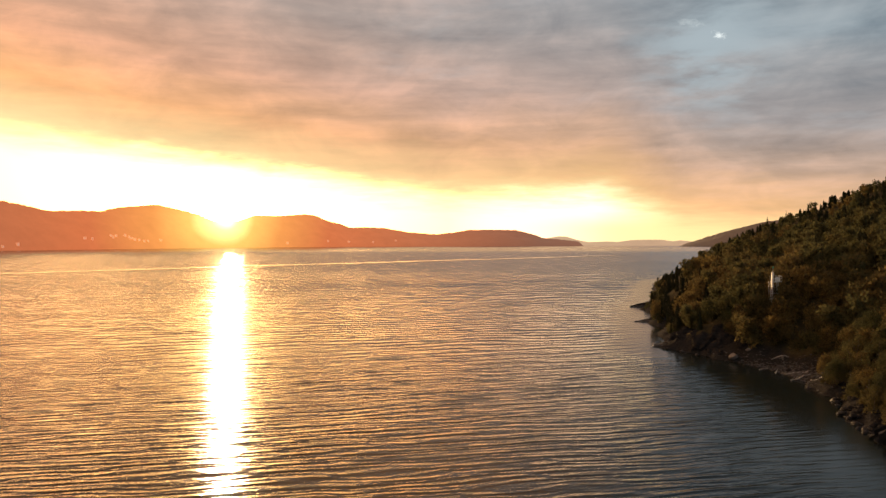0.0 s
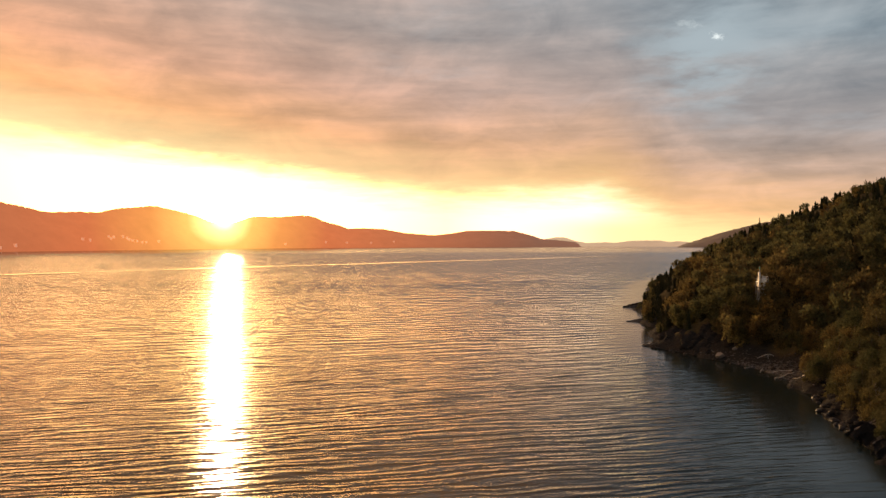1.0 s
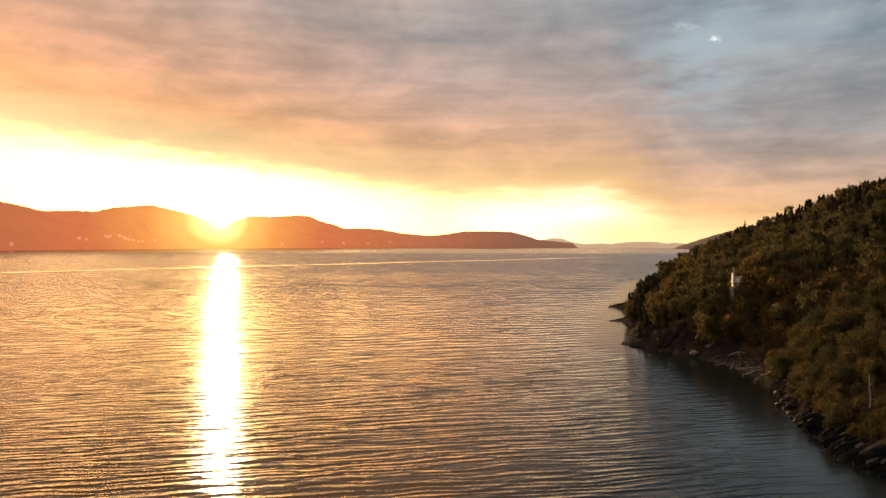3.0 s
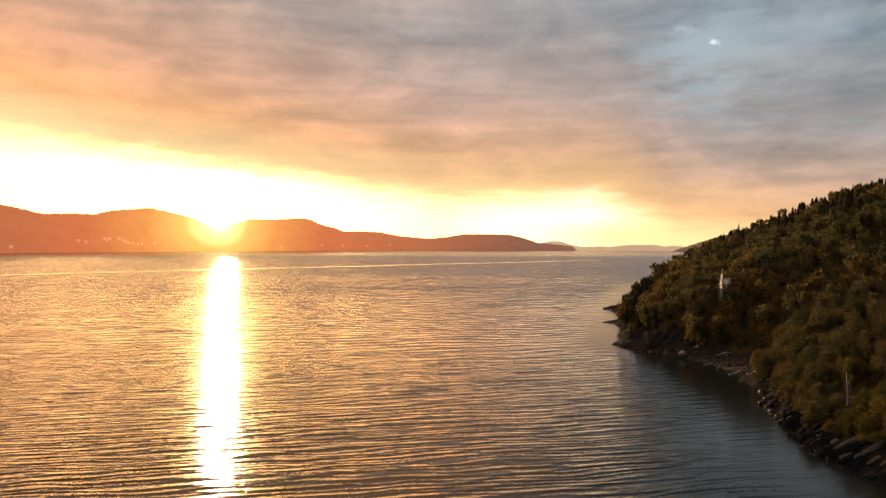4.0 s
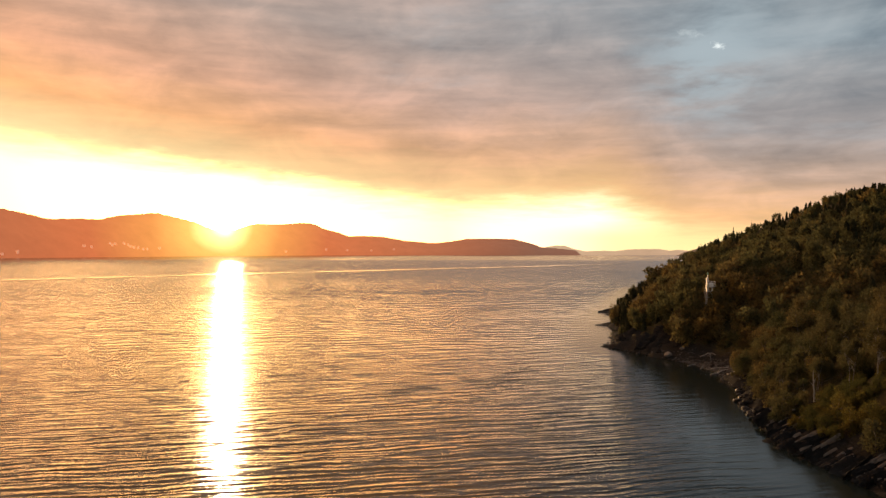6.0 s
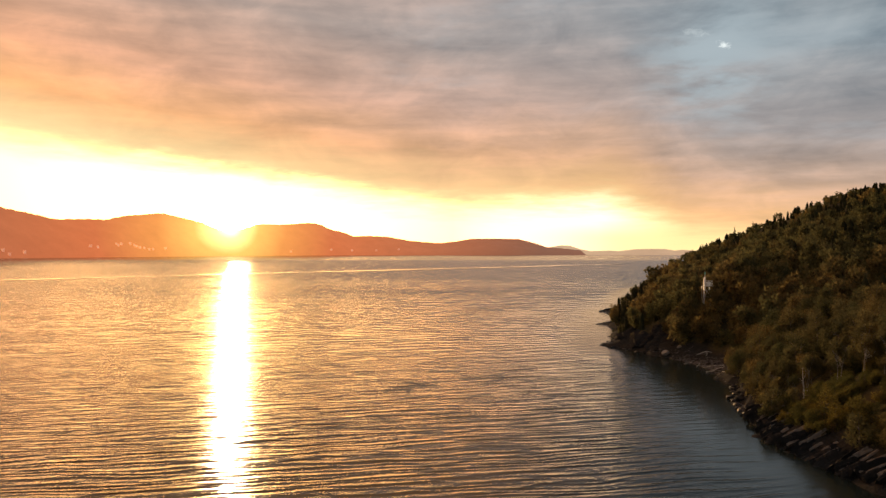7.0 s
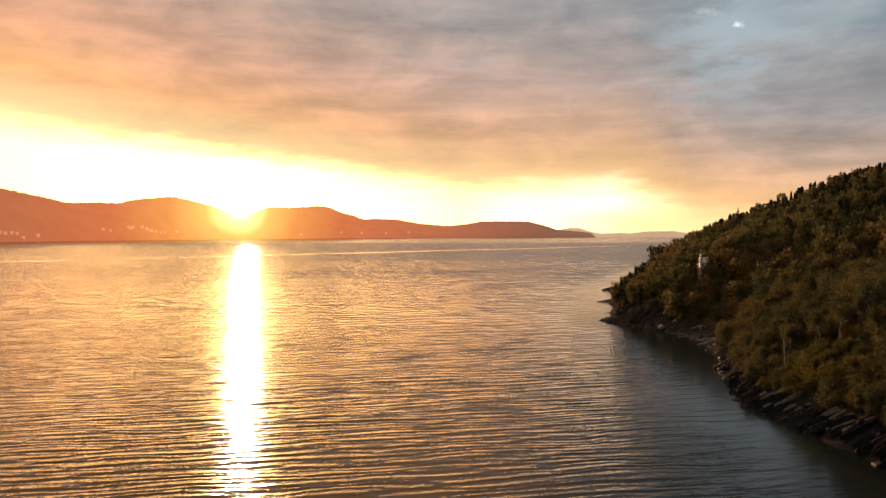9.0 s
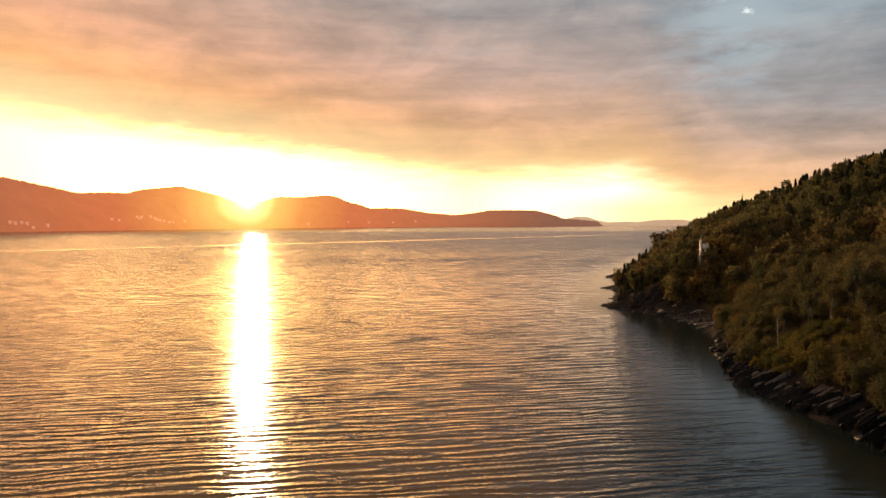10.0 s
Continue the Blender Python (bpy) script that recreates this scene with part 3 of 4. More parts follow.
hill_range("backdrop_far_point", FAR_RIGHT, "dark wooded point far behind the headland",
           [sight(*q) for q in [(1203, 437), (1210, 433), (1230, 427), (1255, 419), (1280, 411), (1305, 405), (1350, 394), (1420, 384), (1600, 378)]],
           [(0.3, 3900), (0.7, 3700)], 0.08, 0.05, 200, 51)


# ---- trees ----
def leaf_clumps(rng, centres, facing, size, loose=0.6):
    """A narrow upright spray of leafy twigs at each centre, leaning out of the crown; verts and triangles."""
    n = len(centres)
    grow = 0.55 * facing + (0, 0, 0.85) + loose * rng.normal(size=(n, 3))
    grow /= np.linalg.norm(grow, axis=1, keepdims=True)
    a = np.cross(grow, rng.normal(size=(n, 3)))
    a /= np.linalg.norm(a, axis=1, keepdims=True)
    s = (size * rng.uniform(0.6, 1.4, n))[:, None]
    v = np.stack([centres - a * s * 0.62 - grow * s * 0.5, centres + a * s * 0.62 - grow * s * 0.35, centres + grow * s * 1.35], 1)
    return v.reshape(-1, 3), np.arange(3 * n).reshape(-1, 3)


def crown_points(rng, count, lobes, height, spread, low):
    """Points in the shells of overlapping upright lobes, so that the crown has dents and gaps."""
    cz = rng.uniform(low, 0.84, lobes) * height
    turn = rng.uniform(0, 6.28, lobes) + np.arange(lobes) * 2.4
    out = spread * (0.95 - 0.75 * np.abs(cz / height - 0.45)) * rng.uniform(0.30, 0.88, lobes)
    c = np.stack([np.cos(turn) * out, np.sin(turn) * out, cz], 1)
    c[0] = (0, 0, 0.82 * height)
    r = spread * rng.uniform(0.26, 0.44, lobes)
    pick = rng.randint(0, lobes, count)
    d = rng.normal(size=(count, 3))
    d /= np.linalg.norm(d, axis=1, keepdims=True)
    p = c[pick] + d * (r[pick] * rng.uniform(0.35, 1.12, count))[:, None] * (1, 1, 1.25)
    return p, d, c


def broadleaf_meshes(seed, height, spread, count, size, bark, leaves, stems=1, low=0.22):
    rng = np.random.RandomState(seed)
    p, facing, lobes = crown_points(rng, count, 14, height, spread, low)
    wood = []
    for s in range(stems):
        lean = rng.normal(0, 0.05 + 0.10 * (stems > 1), 2) * height
        foot = rng.normal(0, 0.18, 2) if stems > 1 else np.zeros(2)
        pts = [(foot[0] + lean[0] * f**1.4 + rng.normal(0, 0.05), foot[1] + lean[1] * f**1.4 + rng.normal(0, 0.05), height * 0.88 * f - 0.5 * (f == 0))
               for f in np.linspace(0, 1, 6)]
        wood.append(tube(pts, np.linspace(0.019, 0.004, 6) * height * (0.50 if stems > 1 else 1.0), 6))
        for c in lobes[rng.permutation(len(lobes))[:6]]:
            f = np.clip(c[2] / (0.88 * height) - 0.22, 0.15, 0.85)
            base = np.array([foot[0] + lean[0] * f**1.4, foot[1] + lean[1] * f**1.4, height * 0.88 * f])
            wood.append(tube([base, base * 0.45 + c * 0.55 + (0, 0, -0.12), c], [0.011 * height, 0.007 * height, 0.003 * height], 4))
    wv, wf = merged(wood)
    lv, lf = leaf_clumps(rng, p, facing, size)
    return mesh_of("trunk", wv, wf, [bark], smooth=True), mesh_of("crown", lv, lf, [leaves])


def spruce_arrays(seed, height, spread, whorls, arms):
    rng = np.random.RandomState(seed)
    pieces = []
    for w in range(whorls):
        f = (w + 0.6 * rng.rand()) / whorls
        z = height * (0.10 + 0.88 * f)
        reach = spread * (1 - f) ** 1.15 * rng.uniform(0.75, 1.15) + 0.10
        for k in range(arms):
            t = 6.283 * (k + 0.6 * rng.rand()) / arms + w
            r = reach * rng.uniform(0.6, 1.1)
            d, q = np.array([math.cos(t), math.sin(t), 0]), np.array([-math.sin(t), math.cos(t), 0])
            droop = r * rng.uniform(0.18, 0.42)
            tip = d * r + (0, 0, z - droop)
            mid, root = d * r * 0.5 + (0, 0, z - droop * 0.25), np.array([0, 0, z + 0.12])
            w2 = r * 0.42 + 0.10
            pieces.append((np.array([root, mid - q * w2 + (0, 0, -0.10), tip, mid + q * w2 + (0, 0, -0.10)]), np.array([[0, 1, 2, 3]])))
            pieces.append((np.array([root, mid + (0, 0, -w2 * 0.9), tip, mid + (0, 0, 0.08)]), np.array([[0, 1, 2, 3]])))
    return merged(pieces)


def spruce_meshes(seed, height, spread, whorls=21, arms=9):
    lv, lf = spruce_arrays(seed, height, spread, whorls, arms)
    wv, wf = tube([(0, 0, -0.5), (0.03, 0.02, height * 0.5), (0, 0, height)], [0.017 * height, 0.010 * height, 0.015], 6)
    return mesh_of("trunk", wv, wf, [BARK], smooth=True), mesh_of("crown", lv, lf, [NEEDLES])


def tree(name, meshes, m, label, category, group):
    root = empty(name, m)
    tagged(root, label, category, group)
    part("trunk", meshes[0], root)
    part("crown", meshes[1], root)
    return root


rng = np.random.RandomState(5)
KINDS = []
for k in range(10):
    KINDS.append(("autumn_tree", broadleaf_meshes(100 + k, (6.4, 7.4, 5.6, 8.0, 6.8)[k % 5], (2.9, 3.3, 2.7, 3.2, 3.5)[k % 5], 2500, 0.150, BARK, LEAVES if k < 5 else DRY_SHADED_LEAVES),
                  "broadleaf tree with thinning %s autumn leaves on the slope" % ("olive and brown" if k < 5 else "shade-darkened brown"), "tree", "autumn trees on the slope"))
BIRCHES = []
for k in range(3):
    BIRCHES.append(("birch_tree", broadleaf_meshes(120 + k, (7.4, 8.4, 6.6)[k], (1.9, 2.1, 1.8)[k], 1600, 0.112, BIRCH, DRY_SHADED_LEAVES, 2 + k % 2, 0.56),
                    "slender white-stemmed birch with sparse yellow-brown leaves", "tree", "birches on the slope"))
SPRUCES = [spruce_meshes(140 + k, (7.5, 9.0, 10.5)[k], (1.5, 1.7, 1.9)[k]) for k in range(3)]


def scatter():
    """Tree places over the slope: close together near the shore, wider apart far up."""
    out = []
    y = 26.0
    while y < 452:
        gap = 3.7 if y < 160 else 4.3 if y < 260 else 4.9
        x = 60.0
        while x < 330:
            qx, qy = x + rng.uniform(-0.45, 0.45) * gap, y + rng.uniform(-0.45, 0.45) * gap
            out.append((qx, qy))
            x += gap * (1.0 if x < 170 else 1.35)
        y += gap
    p = np.array(out)
    d = coast_distance(p[:, 0], p[:, 1])
    z = ground_height(p[:, 0], p[:, 1])
    foot = 2.7 + 0.9 * value_noise(p[:, 0], p[:, 1], 9.0, 61) + 6.0 * np.exp(-(((p[:, 1] - 157) / 11.0) ** 2)) + 6.5 * np.exp(-(((p[:, 1] - 186) / 11.0) ** 2))
    keep = (d > foot) & (d < 190)
    keep &= np.hypot(p[:, 0] - 88.0, p[:, 1] - 181.0) > 2.2
    # open brush between the shore and the birches
    keep &= ~((p[:, 1] > 73) & (p[:, 1] < 97) & (p[:, 0] < 78.0))
    # an opening before the dead tree
    keep &= ~((np.abs((p[:, 0] - 74.0) - 0.5 * (p[:, 1] - 99.5)) < 2.4) & (p[:, 1] > 88) & (p[:, 1] < 101))
    keep &= p[:, 0] < 62 + 0.75 * np.maximum(p[:, 1] + 40, 30)
    return p[keep], d[keep], z[keep]


P, D, Z = scatter()
order = np.argsort(np.hypot(P[:, 0] - 66, (P[:, 1] - 100) * 0.75))
near = [i for i in order if 48 < P[i, 1] < 205][:235]
near_set = set(int(i) for i in near)
for i in near:
    birch = rng.rand() < (0.32 if D[i] < 26 and 70 < P[i, 1] < 112 else 0.05)
    # trees on the nearest slope take the leaves with shade in their colour
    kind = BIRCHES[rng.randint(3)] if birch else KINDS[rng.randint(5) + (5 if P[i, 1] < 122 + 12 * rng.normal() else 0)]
    s = rng.uniform(0.72, 1.12) * (0.80 if D[i] < 8 else 1.0)
    m = pose(P[i, 0], P[i, 1], Z[i] - 0.15, rng.normal(0, 3), rng.normal(0, 3), rng.uniform(0, 360)) @ Matrix.Diagonal((s, s, s * rng.uniform(0.9, 1.12), 1))
    name, meshes, label, category, group = kind
    tree(name, meshes, m, label, category, group)


def forest():
    """The rest of the wood, higher up and farther off, as one growth."""
    V, F, H, W, n = [], [], [], [], 0
    bases = []
    for k in range(12):
        r = np.random.RandomState(200 + k)
        p, facing, _ = crown_points(r, 620 if k < 6 else 300, 12, 1.0, 0.46, 0.14)
        bases.append(leaf_clumps(r, p, facing, 0.049 if k < 6 else 0.070))
    spr = [(v, np.concatenate([f[:, :3], f[:, [0, 2, 3]]])) for v, f in (spruce_arrays(230 + k, 1.0, 0.20, 11, 6) for k in range(3))]
    for i in range(len(P)):
        if i in near_set:
            continue
        x, y, z = P[i, 0], P[i, 1], Z[i]
        high = np.clip((z - 18) / 30, 0, 1)
        conifer = rng.rand() < 0.06 + (0.85 if y > 312 else 0.75) * high * (value_noise(np.array([x]), np.array([y]), 26.0, 71)[0] > -0.25) + (0.88 if y > 206 and D[i] < 20 else 0)
        if conifer:
            v, f = spr[rng.randint(3)]
            h = rng.uniform(3.6, 6.4) if y > 300 or D[i] < 20 else rng.uniform(5.0, 8.5)
            sc = np.array([h * 0.8, h * 0.8, h])
        else:
            v, f = bases[rng.randint(6) + (0 if y < 265 else 6)]
            h = (5.0 + 5.0 * rng.rand() ** 1.8) * (0.62 if y > 312 else 1.0)
            sc = np.array([h, h, h]) * (rng.uniform(0.85, 1.2), rng.uniform(0.85, 1.2), 1)
        t = rng.uniform(0, 6.28)
        c, s = math.cos(t), math.sin(t)
        w = v * sc
        V.append(np.stack([x + c * w[:, 0] - s * w[:, 1], y + s * w[:, 0] + c * w[:, 1], z + w[:, 2] - 0.3], 1))
        F.append(f + n)
        # light on the lower slope is put into the leaf tone, paler downhill
        H.append(np.full(len(f), np.clip(0.14 + 0.50 * (1 - high) + 0.40 * value_noise(np.array([x]), np.array([y]), 19.0, 73)[0] + rng.normal(0, 0.10), 0, 0.99)))
        W.append(np.full(len(f), 1 if conifer else 0))
        n += len(v)
    ob = new("forest", mesh_of("forest", np.concatenate(V), np.concatenate(F), [LEAVES, NEEDLES], np.concatenate(W), hue=np.concatenate(H)))
    tagged(ob, "dense mixed wood in dull autumn brown and dark green covering the hill", "forest", kind="stuff")


forest()


def skyline_spruces():
    """Spruces that stand out of the wood along the crest and round the point."""
    r = np.random.RandomState(77)
    spots = [(172.9, 364.0, 1.4), (167.0, 360.5, 0.85), (161.0, 356.0, 0.8), (150.0, 352.0, 0.75), (141.0, 349.0, 0.8), (119.2, 338.0, 1.0),
             (115.0, 334.0, 0.8), (109.0, 327.0, 0.75), (101.0, 310.0, 0.85), (98.0, 306.0, 0.7), (94.0, 303.0, 0.6), (185.0, 368.0, 0.8)]
    for k in range(52):
        f = r.rand()
        spots.append((190 + 120 * f + r.normal(0, 3), 371 + 42 * f + r.normal(0, 6), 0.30 + 0.35 * r.rand() ** 3))
    for k in range(75):
        f = r.rand()
        spots.append((96 + 75 * f + r.normal(0, 2), 309 + 52 * f ** 0.8 + r.normal(0, 3), 0.30 + 0.38 * r.rand() ** 3))
    for k in range(54):
        y = r.uniform(205, 318)
        edge = np.interp(y, [c[1] for c in COAST[20:30]], [c[0] for c in COAST[20:30]])
        spots.append((edge + r.uniform(2.5, 8.0), y, 0.42 + 0.55 * r.rand() ** 2))
    for x, y, s in spots:
        z = float(ground_height(np.array([x]), np.array([y]))[0])
        tree("spruce", SPRUCES[r.randint(3)], pose(x, y, z - 0.2, r.normal(0, 2), r.normal(0, 2), r.uniform(0, 360)) @ Matrix.Diagonal((s, s, s * 0.82, 1) if s > 1.2 else (s * 0.66, s * 0.66, s * 0.9, 1)),
             "dark pointed spruce standing out of the wood", "tree", "spruces on the crest")


skyline_spruces()


def bushes():
    """Yellow shrubs that hang over the shore rocks."""
    r = np.random.RandomState(81)
    kinds = [broadleaf_meshes(300 + k, (3.0, 2.4, 3.6)[k], (2.2, 1.8, 2.3)[k], 1450, 0.118, BARK, BUSH_LEAVES, 1, 0.12) for k in range(3)]
    spots = [(68.0, 85.0, 1.0), (69.5, 81.5, 1.05), (67.6, 89.0, 0.9), (70.5, 86.0, 1.15), (71.5, 79.0, 1.1), (70.0, 91.5, 0.8), (69.5, 70.0, 0.85),
             (68.8, 66.5, 0.7), (73.0, 94.0, 0.9), (72.0, 74.0, 0.9), (75.5, 199.0, 1.0), (77.5, 203.0, 1.1)]
    for k in range(135):
        y = r.uniform(72, 98)
        spots.append((66.6 + 15.0 * r.rand() ** 1.1, y, r.uniform(0.40, 0.85)))
    for x, y, s in spots:
        if y < 81 and x < 69.6 + 0.8 * s:
            continue
        z = float(ground_height(np.array([x]), np.array([y]))[0])
        tree("bush", kinds[r.randint(3)], pose(x, y, z - 0.1, 0, 0, r.uniform(0, 360)) @ Matrix.Diagonal((s, s, s, 1)),
             "rounded yellow-green bush above the shore rocks", "bush", "bushes above the shore")


bushes()


def birch_stand():
    """A few white birches with bare lower stems at the top of the open bank."""
    r = np.random.RandomState(82)
    for k, (x, y) in enumerate(((78.9, 85.1), (80.2, 86.6), (77.9, 88.4), (81.3, 83.6), (79.6, 91.0), (79.0, 80.5), (76.8, 94.0), (81.8, 88.8))):
        z = float(ground_height(np.array([x]), np.array([y]))[0])
        name, meshes, label, category, group = BIRCHES[k % 3]
        s = r.uniform(1.05, 1.25)
        tree(name, meshes, pose(x, y, z - 0.2, r.normal(0, 2), r.normal(0, 2), r.uniform(0, 360)) @ Matrix.Diagonal((s, s, s, 1)), label, category, group)


birch_stand()


def brush():
    """Low dull brush along the bank, down to the bare rocks, and young trees round the tower's foot."""
    r = np.random.RandomState(83)
    kinds = [broadleaf_meshes(320 + k, (2.6, 3.4, 2.0)[k], (1.9, 2.1, 1.6)[k], 1000, 0.127, BARK, DRY_SHADED_LEAVES, 1, 0.10) for k in range(3)]
    spots = []
    for k in range(165):
        y = r.uniform(34, 136) if k < 125 else r.uniform(168, 300)
        edge = np.interp(y, [c[1] for c in COAST[2:28]], [c[0] for c in COAST[2:28]])
        if not 77 < y < 94 and not 168 < y < 201:
            spots.append((edge + r.uniform(2.2, 7.2) + (2.8 if y < 82 else 0.0), y, r.uniform(0.7, 1.25)))
    spots += [(86.4, 178.4, 2.0), (88.3, 177.6, 2.0), (84.9, 180.0, 1.7), (89.8, 178.6, 1.9), (86.9, 176.0, 2.0), (85.2, 176.8, 1.8), (88.6, 175.4, 1.8)]
    for x, y, s in spots:
        z = float(ground_height(np.array([x]), np.array([y]))[0])
        tree("shrub", kinds[r.randint(3)], pose(x, y, z - 0.1, 0, 0, r.uniform(0, 360)) @ Matrix.Diagonal((s, s, s, 1)),
             "low brown and olive shrub on the bank above the rocks", "shrub", "shrubs on the bank")


brush()


# ---- shore rocks ----
def boulder_mesh(seed, mat, cuts=2, squash=0.7):
    r = np.random.RandomState(seed)
    bm = bmesh.new()
    bmesh.ops.create_icosphere(bm, subdivisions=cuts, radius=0.5)
    planes = [(Vector(r.normal(size=3)).normalized(), r.uniform(0.28, 0.42)) for _ in range(7)]
    for v in bm.verts:
        for d, lim in planes:
            over = v.co.dot(d) - lim
            if over > 0:
                v.co -= d * over * 0.85
        v.co *= 1 + 0.10 * noise.noise(v.co * 3 + Vector((seed, 0, 0)))
        v.co.z *= squash
    return from_bm("boulder", bm, mat, False)


def slab_mesh(seed, mat):
    """A long bed of rock, split along its length, thin at the seaward end."""
    r = np.random.RandomState(seed)
    nx, ny = 14, 5
    crease = 0.13 * r.normal(size=ny)
    verts = []
    for i in range(nx):
        f = i / (nx - 1)
        for j in range(ny):
            g = j / (ny - 1)
            x = (f - 0.5) * (1 + 0.10 * (r.rand() - 0.5) * (i in (0, nx - 1)))
            y = (g - 0.5) * (0.75 + 0.45 * math.sin(f * 2.8) + 0.10 * r.normal())
            z = 0.5 * (0.35 + 0.65 * math.sin(0.35 + 2.1 * f)) * (0.45 + 0.55 * g) + crease[j] + 0.05 * r.normal()
            verts.append((x, y, z))
    n = len(verts)
    verts += [(x * 1.03, y * 1.1, -0.5) for x, y, z in verts]
    faces = [tuple(q) for q in grid_faces(nx, ny)]
    rim = [j for j in range(ny)] + [i * ny + ny - 1 for i in range(1, nx)] + [(nx - 1) * ny + j for j in range(ny - 2, -1, -1)] + [i * ny for i in range(nx - 2, 0, -1)]
    for a, b in zip(rim, rim[1:] + rim[:1]):
        faces.append((a, b, b + n, a + n))
    return mesh_of("rock_slab", np.array(verts), np.array(faces), [mat])


def shore_rocks():
    r = np.random.RandomState(91)
    slabs = [slab_mesh(400 + k, ROCK) for k in range(6)]
    lit_ribs = [slab_mesh(410 + k, LIT_RIB_ROCK) for k in range(3)]
    k = 0
    for y in np.arange(36, 104, 0.72):
        yy = y + r.normal(0, 0.25)
        edge = np.interp(yy, [c[1] for c in COAST[2:14]], [c[0] for c in COAST[2:14]])
        long, wide, thick = r.uniform(2.2, 6.5), 0.22 + 0.75 * r.rand() ** 2, r.uniform(0.7, 1.5)
        x = edge + 0.36 * long + r.uniform(-0.5, 0.4)
        z = float(ground_height(np.array([x]), np.array([yy]))[0])
        ob = new("rock_slab", slabs[r.randint(6)])
        ob.matrix_world = pose(x, yy, max(z, 0.4) + r.uniform(0.0, 0.8), 8 + r.normal(0, 15), -23 + r.normal(0, 5), 8 + r.normal(0, 8)) @ Matrix.Diagonal((long, wide, thick, 1))
        tagged(ob, "tilted bed of dark shore rock with orange sunlit edges", "rock", "tilted rock beds along the shore")
    # thin pale ribs added as the sunlit edges of the dark beds
    for y in np.arange(52, 104, 0.85):
        yy = y + r.normal(0, 0.4)
        edge = np.interp(yy, [c[1] for c in COAST[2:14]], [c[0] for c in COAST[2:14]])
        long, wide, thick = r.uniform(1.5, 5.0), r.uniform(0.10, 0.22), r.uniform(0.30, 0.60)
        x = edge + 0.5 * long + r.uniform(-0.2, 2.4)
        z = float(ground_height(np.array([x]), np.array([yy]))[0])
        ob = new("rock_rib", lit_ribs[r.randint(3)])
        ob.matrix_world = pose(x, yy, max(z, 0.4) + r.uniform(0.35, 0.75), -24 + r.normal(0, 8), -23 + r.normal(0, 3), 8 + r.normal(0, 4)) @ Matrix.Diagonal((long, wide, thick, 1))
        tagged(ob, "narrow added rib, pale to paint a sunlit edge between dark beds", "rock", "pale ribs along the shore")
    stones = [boulder_mesh(420 + k, ROCK) for k in range(6)]
    for k in range(120):
        y = r.uniform(104, 132) if k < 70 else r.uniform(150, 206) if k < 95 else r.uniform(52, 104)
        edge = np.interp(y, [c[1] for c in COAST[2:21]], [c[0] for c in COAST[2:21]])
        x = edge + r.uniform(-0.8, 3.4)
        z = float(ground_height(np.array([x]), np.array([y]))[0])
        s = r.uniform(0.5, 1.5) * (1.25 if k < 20 else 1)
        ob = new("boulder", stones[r.randint(6)])
        ob.matrix_world = pose(x, y, max(z, -0.15) + 0.12 * s, r.uniform(-15, 15), r.uniform(-15, 15), r.uniform(0, 360)) @ Matrix.Diagonal((s * 1.25, s, s, 1))
        tagged(ob, "rough dark boulder at the water's edge", "boulder", "boulders along the shore")
    pale = boulder_mesh(440, PALE_ROCK, 3, 0.8)
    for x, y, s, words in ((72.6, 170.6, 2.2, "large pale rounded boulder standing in the shallows"), (76.8, 171.6, 1.3, "pale boulder lying at the foot of the bank")):
        z = float(ground_height(np.array([x]), np.array([y]))[0])
        ob = new("pale_boulder", pale)
        ob.matrix_world = pose(x, y, max(z, -0.3) + 0.12 * s, 4, -6, 40 * s) @ Matrix.Diagonal((s * 1.1, s, s, 1))
        tagged(ob, words, "boulder")
    # low ledges that run out into the water at the points
    for x, y, turn, long, wide, thick in ((63.6, 194.8, 12, 8.0, 2.0, 1.1), (66.5, 198.0, 25, 8.0, 3.4, 2.6), (76.2, 255.4, 12, 9.0, 2.6, 1.2), (80.5, 257.5, 20, 8.0, 4.0, 2.8),
                                          (91.0, 314.0, 20, 10.0, 3.5, 2.2), (95.5, 317.0, 35, 9.0, 5.0, 4.0)):
        ob = new("rock_ledge", slabs[int(long * 7 + y) % 6])
        ob.matrix_world = pose(x, y, 0.05, 6, -5, turn) @ Matrix.Diagonal((long, wide, thick, 1))
        tagged(ob, "low dark ledge running out into the water", "rock", "ledges at the points")
    # bare faces in the bank behind the point
    for x, y, z, s in ((70.5, 184.5, 3.4, 6.5), (72.0, 190.5, 4.4, 6.0), (74.5, 180.0, 4.2, 6.0), (68.0, 199.0, 2.6, 5.0), (78.0, 176.0, 4.6, 5.0), (67.5, 191.0, 2.4, 6.0), (71.5, 178.5, 2.2, 5.5), (75.5, 186.0, 6.0, 5.5), (70.0, 196.5, 3.6, 6.0)):
        ob = new("rock_outcrop", slabs[int(y) % 6])
        ob.matrix_world = pose(x, y, z - 0.9, 15, -32, 20 + 3 * s) @ Matrix.Diagonal((s, s * 0.6, s * 0.35, 1))
        tagged(ob, "bare dark rock face in the wooded bank", "rock", "rock faces in the bank")


shore_rocks()


